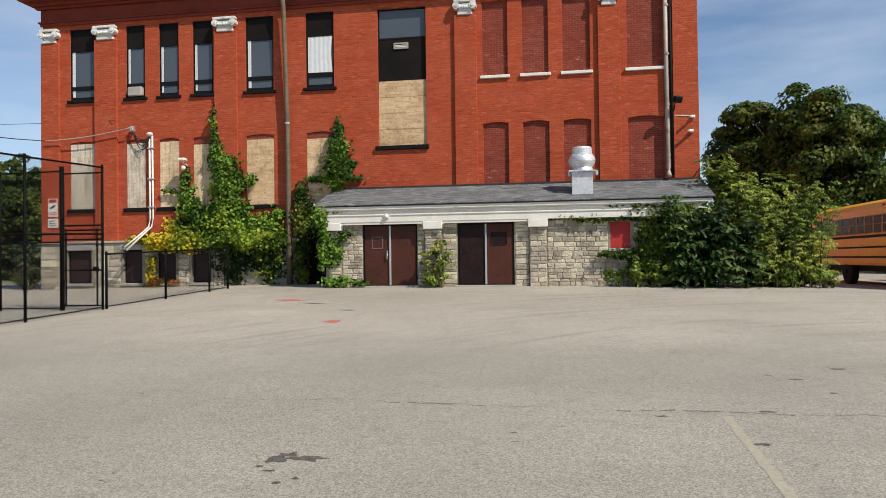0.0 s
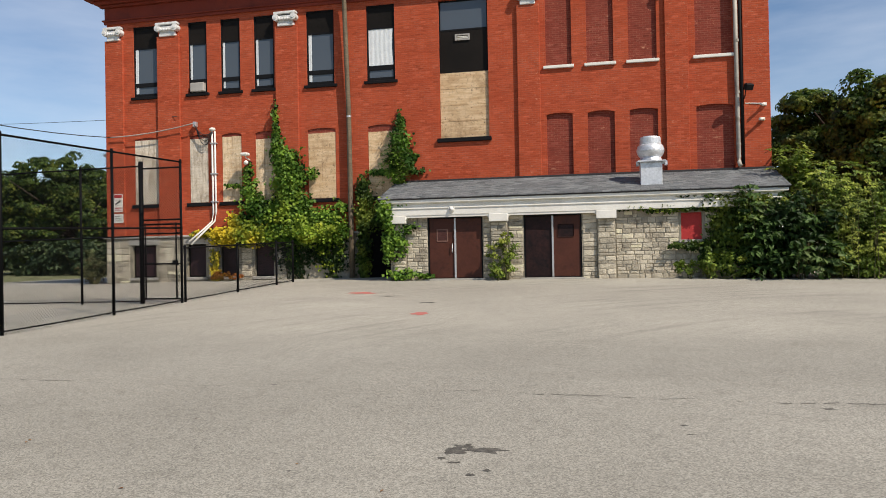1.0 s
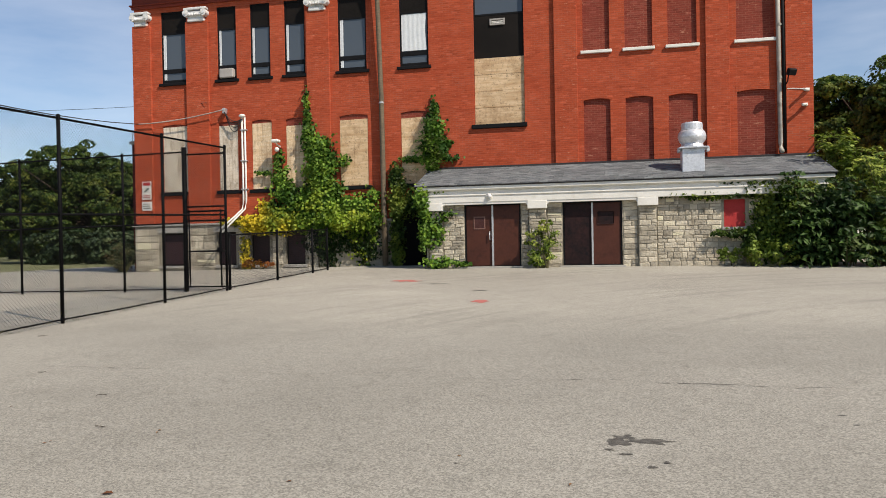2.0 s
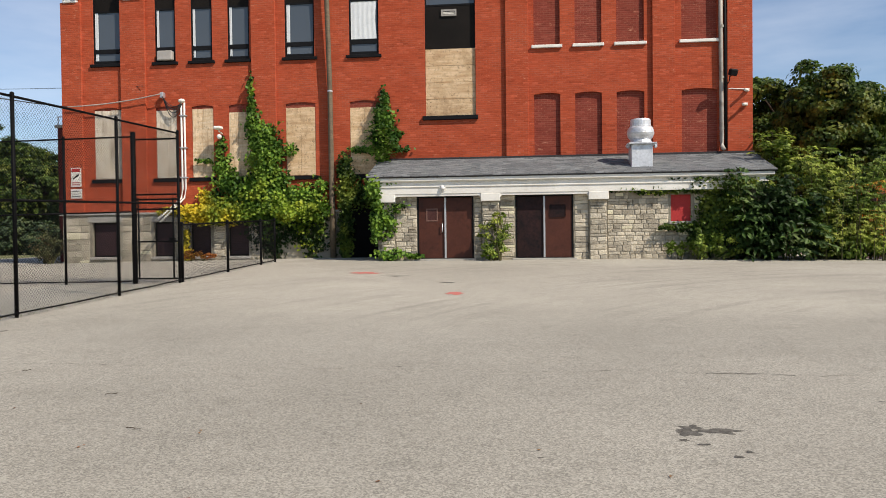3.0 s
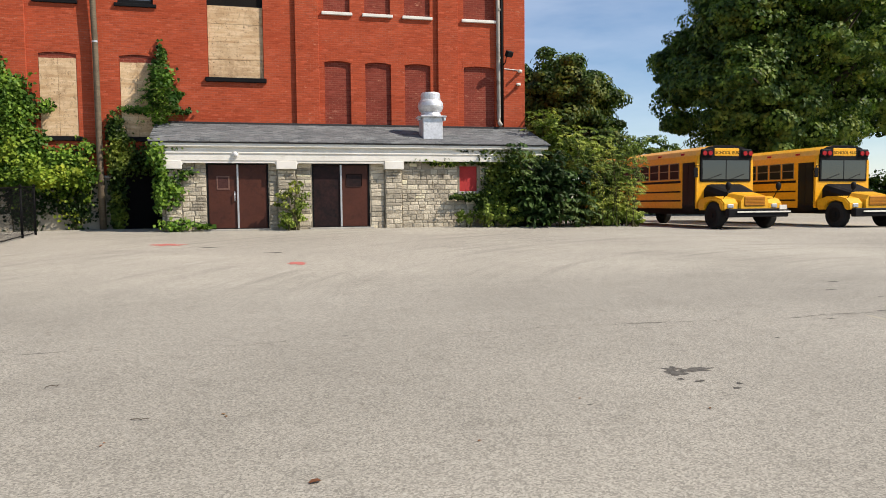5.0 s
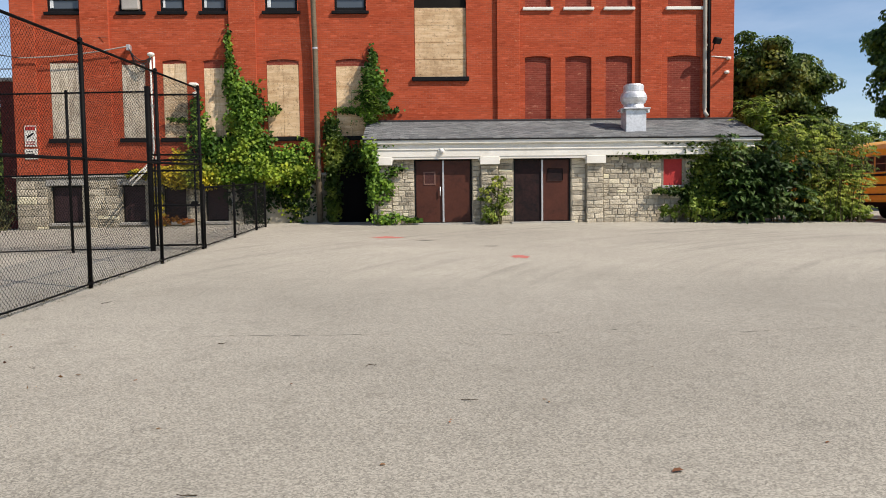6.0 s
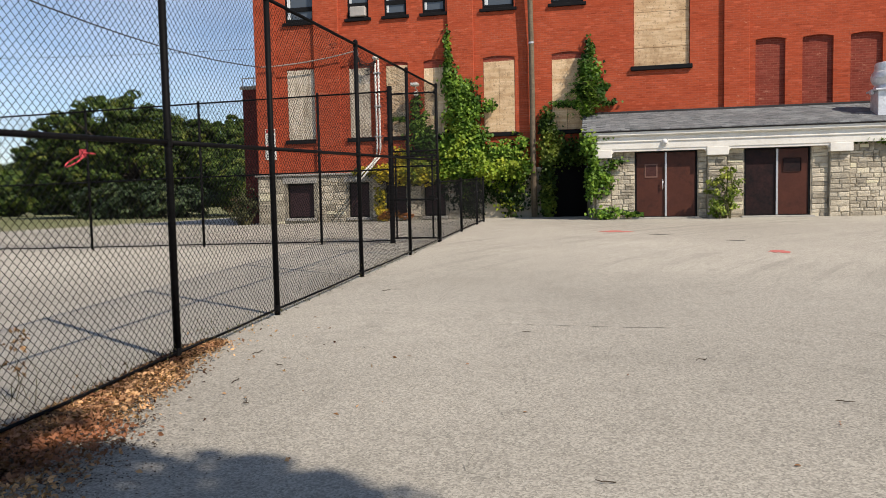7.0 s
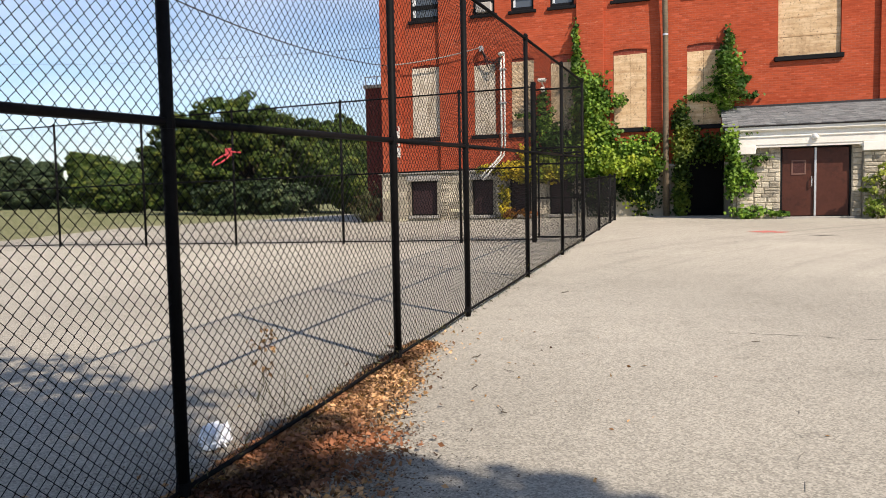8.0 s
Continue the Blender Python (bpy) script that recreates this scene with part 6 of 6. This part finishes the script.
for i, (x, y) in enumerate(((-6.52, 5.37), (-8.82, 7.38), (-11.0, 9.9), (-10.95, 5.4), (-10.6, 4.9), (-10.8, 5.9), (-8.1, 3.83), (-7.3, 6.4), (-11.2, 6.3))):
    twig(x, y, 0.09 + 0.015 * (i % 5), 0.5 * i, 100 + i)
lying = bmesh.new()
vs = [lying.verts.new(p) for p in ((-0.06, 0, 0), (-0.02, -0.03, 0.018), (0.035, -0.026, 0.02), (0.065, 0, 0.006), (0.035, 0.026, 0.024), (-0.02, 0.03, 0.02), (0, 0, 0.004))]
for k in range(6):
    lying.faces.new((vs[6], vs[k], vs[(k + 1) % 6]))
one = tagged(part("fallen_leaf", lying, DRYLEAF), "curled brown fallen leaf on the asphalt", "leaf", "fallen leaves")
one.matrix_basis = pose(-5.46, 4.02, ground_z(-5.46, 4.02) + 0.004, 0, 0, 10) @ Matrix.Scale(0.62, 4)
rng = random.Random(12)
for x, y in ((-5.97, 5.36), (-6.67, 4.96), (-3.4, 5.06), (-5.95, 5.3), (-6.68, 4.91), (-8.6, 4.9), (-7.9, 5.9), (-2.6, 4.6), (-4.4, 4.4), (-9.2, 6.1), (-10.3, 6.6), (-10.0, 5.3), (-10.9, 7.4), (-4.9, 6.2), (-7.1, 4.2), (-11.3, 8.0)):
    copy_thing(one, pose(x, y, ground_z(x, y) + 0.004, 0, 0, rng.uniform(0, 360)) @ Matrix.Scale(rng.uniform(0.3, 0.5), 4))

# leaf litter drifted along the fence
bm = bmesh.new()


def drift(y):
    """Outer edge of the litter strip."""
    return FX + 0.1 + 1.0 * max(0.0, min(1.0, (6.7 - y) / 3.2)) ** 1.2 + 0.05 * math.sin(y * 5)


ys = steps(-3, 6.6, 0.2)
left = [bm.verts.new((FX - 0.12 + 0.04 * math.sin(y * 3) + 0.03 * math.sin(y * 11), y, ground_z(FX, y) + 0.012)) for y in ys]
midl = [bm.verts.new((FX + 0.1, y, ground_z(FX, y) + 0.03)) for y in ys]
right = [bm.verts.new((drift(y) - 0.42 + 0.08 * math.sin(y * 7.3) + 0.06 * math.sin(y * 17), y, ground_z(FX, y) + 0.006)) for y in ys]
for i in range(len(ys) - 1):
    bm.faces.new((left[i], midl[i], midl[i + 1], left[i + 1]))
    bm.faces.new((midl[i], right[i], right[i + 1], midl[i + 1]))
tagged(part("litter_bed", bm, SOIL), "dark crumbled leaf mould along the fence foot", "soil", kind="structure")
rng = np.random.default_rng(17)
n = 20000
y = rng.uniform(0.5, 6.7, n)
edge = np.array([drift(v) for v in y])
x = FX - 0.12 + (edge - FX + 0.12) * rng.beta(1.2, 2.0, n) + rng.exponential(0.07, n) * (rng.uniform(0, 1, n) < 0.3)
p = np.stack([x, y, np.array([ground_z(a, b) for a, b in zip(x, y)]) + 0.02 + rng.uniform(0, 0.03, n)], 1)
stray = 160
q = np.stack([rng.uniform(FX - 1.0, -9.6, stray), rng.uniform(2.5, 7.6, stray), np.zeros(stray)], 1)
q[:, 0] = FX + (q[:, 0] - FX) * rng.uniform(0, 1, stray)
q[:, 2] = [ground_z(a, b) + 0.01 for a, b in q[:, :2]]
p = np.concatenate([p, q])
tagged(leaf_cloud("leaf_litter", p, np.tile(np.array([0.0, 0.0, 1.0]), (len(p), 1)), (0.018, 0.052), DRYLEAF, None, "", 19, 0.0, 0.7, 0.6), "drift of orange and brown fallen leaves along the fence", "leaf litter", kind="stuff")
rng = np.random.default_rng(37)
k = 20000
yy = rng.uniform(0.5, 6.4, k)
edge = np.array([drift(v) for v in yy])
grow = np.clip((5.6 - yy) / 1.8, 0.12, 1)
xx = np.where(rng.uniform(0, 1, k) < 0.5, edge - 0.4 + rng.normal(0.0, 0.16, k) * (0.4 + grow) + rng.exponential(0.16, k) * grow, FX - rng.exponential(0.3, k) * grow - 0.03)
pp = np.stack([xx, yy, np.array([ground_z(a, b) for a, b in zip(xx, yy)]) + 0.004 + rng.uniform(0, 0.008, k)], 1)
tagged(leaf_cloud("leaf_crumbs", pp, np.tile(np.array([0.0, 0.0, 1.0]), (k, 1)), (0.006, 0.022), CRUMB, None, "", 31, 0.0, 0.25, 0.6), "dark crumbled leaves scattered past the drift", "leaf litter", kind="stuff")
# weeds in the fence foot
rng = np.random.default_rng(23)
k = 900
yy = rng.uniform(1.5, 17, k)
pp = np.stack([FX + rng.normal(0, 0.06, k), yy, 0.0335 * yy + rng.exponential(0.06, k)], 1)
tagged(leaf_cloud("fence_weeds", pp, rng.normal(0, 1, (k, 3)), (0.02, 0.07), STEM, None, "", 29, -0.8, 0.5, 0.16), "thin dry weeds in the foot of the fence", "weeds", kind="stuff")


def plastic_bag(x, y):
    """A crumpled bag: a sphere pushed in and out by noise, flattened below."""
    bm = bmesh.new()
    bmesh.ops.create_icosphere(bm, subdivisions=4, radius=1)
    for v in bm.verts:
        d = v.co.normalized()
        f = 0.72 + 0.5 * noise.noise(d * 1.7 + Vector((3, 1, 2))) + 0.28 * noise.noise(d * 4.3) + 0.13 * noise.noise(d * 9)
        v.co = Vector((d.x * 0.1 * f, d.y * 0.09 * f, max(-0.03, d.z * 0.12 * f + 0.045)))
    g = ground_z(x, y)
    bmesh.ops.transform(bm, matrix=pose(x, y, g + 0.035, 0, 0, 40), verts=bm.verts)
    tagged(part("plastic_bag", bm, BAG), "crumpled white plastic bag lying by the fence", "bag")


plastic_bag(-12.16, 3.85)

# ---- stones of the walls, last ----


def stone_meshes(count, seed):
    rng = random.Random(seed)
    made = []
    for k in range(count):
        bm = bmesh.new()
        c = lambda s: s * (0.5 - rng.uniform(0.0, 0.075))
        rear = [bm.verts.new((c(-1), 0.0, c(-1))), bm.verts.new((c(1), 0.0, c(-1))), bm.verts.new((c(1), 0.0, c(1))), bm.verts.new((c(-1), 0.0, c(1)))]
        rim = [bm.verts.new((v.co.x * 0.985, -0.55, v.co.z * 0.97)) for v in rear]
        face = [bm.verts.new((v.co.x * rng.uniform(0.82, 0.92), -1.0 + rng.uniform(-0.25, 0.2), v.co.z * rng.uniform(0.72, 0.86))) for v in rear]
        mid = bm.verts.new((rng.uniform(-0.15, 0.15), -1.15 + rng.uniform(-0.3, 0.2), rng.uniform(-0.12, 0.12)))
        for a, b in ((rear, rim), (rim, face)):
            for i in range(4):
                bm.faces.new((a[i], a[(i + 1) % 4], b[(i + 1) % 4], b[i]))
        for i in range(4):
            bm.faces.new((face[i], face[(i + 1) % 4], mid))
        me = bpy.data.meshes.new("stone")
        bm.to_mesh(me)
        bm.free()
        me.materials.append(STONE)
        made.append(me)
    return made


SHAPES = stone_meshes(12, 4)


def lay(parent, x0, x1, z0, z1, y, holes_here, seed, low=0.085, high=0.21, wide=(0.13, 0.42), proud=0.02):
    """Uneven courses of stones from x0 to x1, none over an opening."""
    rng = random.Random(seed)
    z = z0
    while z < z1 - 0.05:
        h = min(rng.uniform(low, high), z1 - z)
        spans = [(x0, x1)]
        for a, b, c, d in holes_here:
            if c < z + h - 0.02 and d > z + 0.02:
                spans = [s for p, q in spans for s in (((p, min(q, a)), (max(p, b), q)) if a < q and b > p else ((p, q),)) if s[1] - s[0] > 0.05]
        for p, q in spans:
            x = p
            while x < q - 0.03:
                w = rng.uniform(*wide)
                if q - x - w < 0.14:
                    w = q - x
                split = h > 0.17 and rng.random() < 0.4
                cut = rng.uniform(0.35, 0.65)
                for zz, hh in (((z, h * cut), (z + h * cut, h * (1 - cut))) if split else ((z, h),)):
                    ob = new("stone", rng.choice(SHAPES))
                    ob.matrix_basis = Matrix.LocRotScale((x + w / 2, y, zz + hh / 2), Euler((0, rng.uniform(-0.06, 0.06), 0)), (w - 0.004, proud * rng.uniform(0.6, 1.3), hh - 0.004))
                    attach(ob, parent)
                x += w
        z += h


doors_here = [(x0 - 0.02, x1 + 0.02, 0, 2.96) for x0, x1 in DOORS]
lay(annex_wall, -8.3, -6.97, 0.8, 3.0, AY, [(-8.2, -7.7, 0, 3.1)], 1)
lay(annex_wall, -5.05, -4.8, 0.8, 2.95, AY, [], 2, wide=(0.24, 0.3))
lay(annex_wall, -4.2, -3.71, 0.8, 2.95, AY, [], 3, wide=(0.2, 0.5))
lay(annex_wall, -1.77, -1.3, 0.8, 2.95, AY, [], 4, wide=(0.2, 0.5))
lay(annex_wall, -0.7, 3.0, 0.8, 3.02, AY, [(1.25, 2.05, 1.93, 2.9)], 5)
for i, (a, b) in enumerate(PIERS):
    lay(annex_wall, a + 0.02, b - 0.02, 0.8, 2.75, AY - 0.1, [], 7 + i, wide=(0.22, 0.5))
lay(cellar, -20.85, -13.0, 0.75, 2.53, FACE - 0.08, [(x0 - 0.1, x1 + 0.1, 0.86, 2.5) for x0, x1 in CELLAR], 21, 0.18, 0.34, (0.3, 0.75))
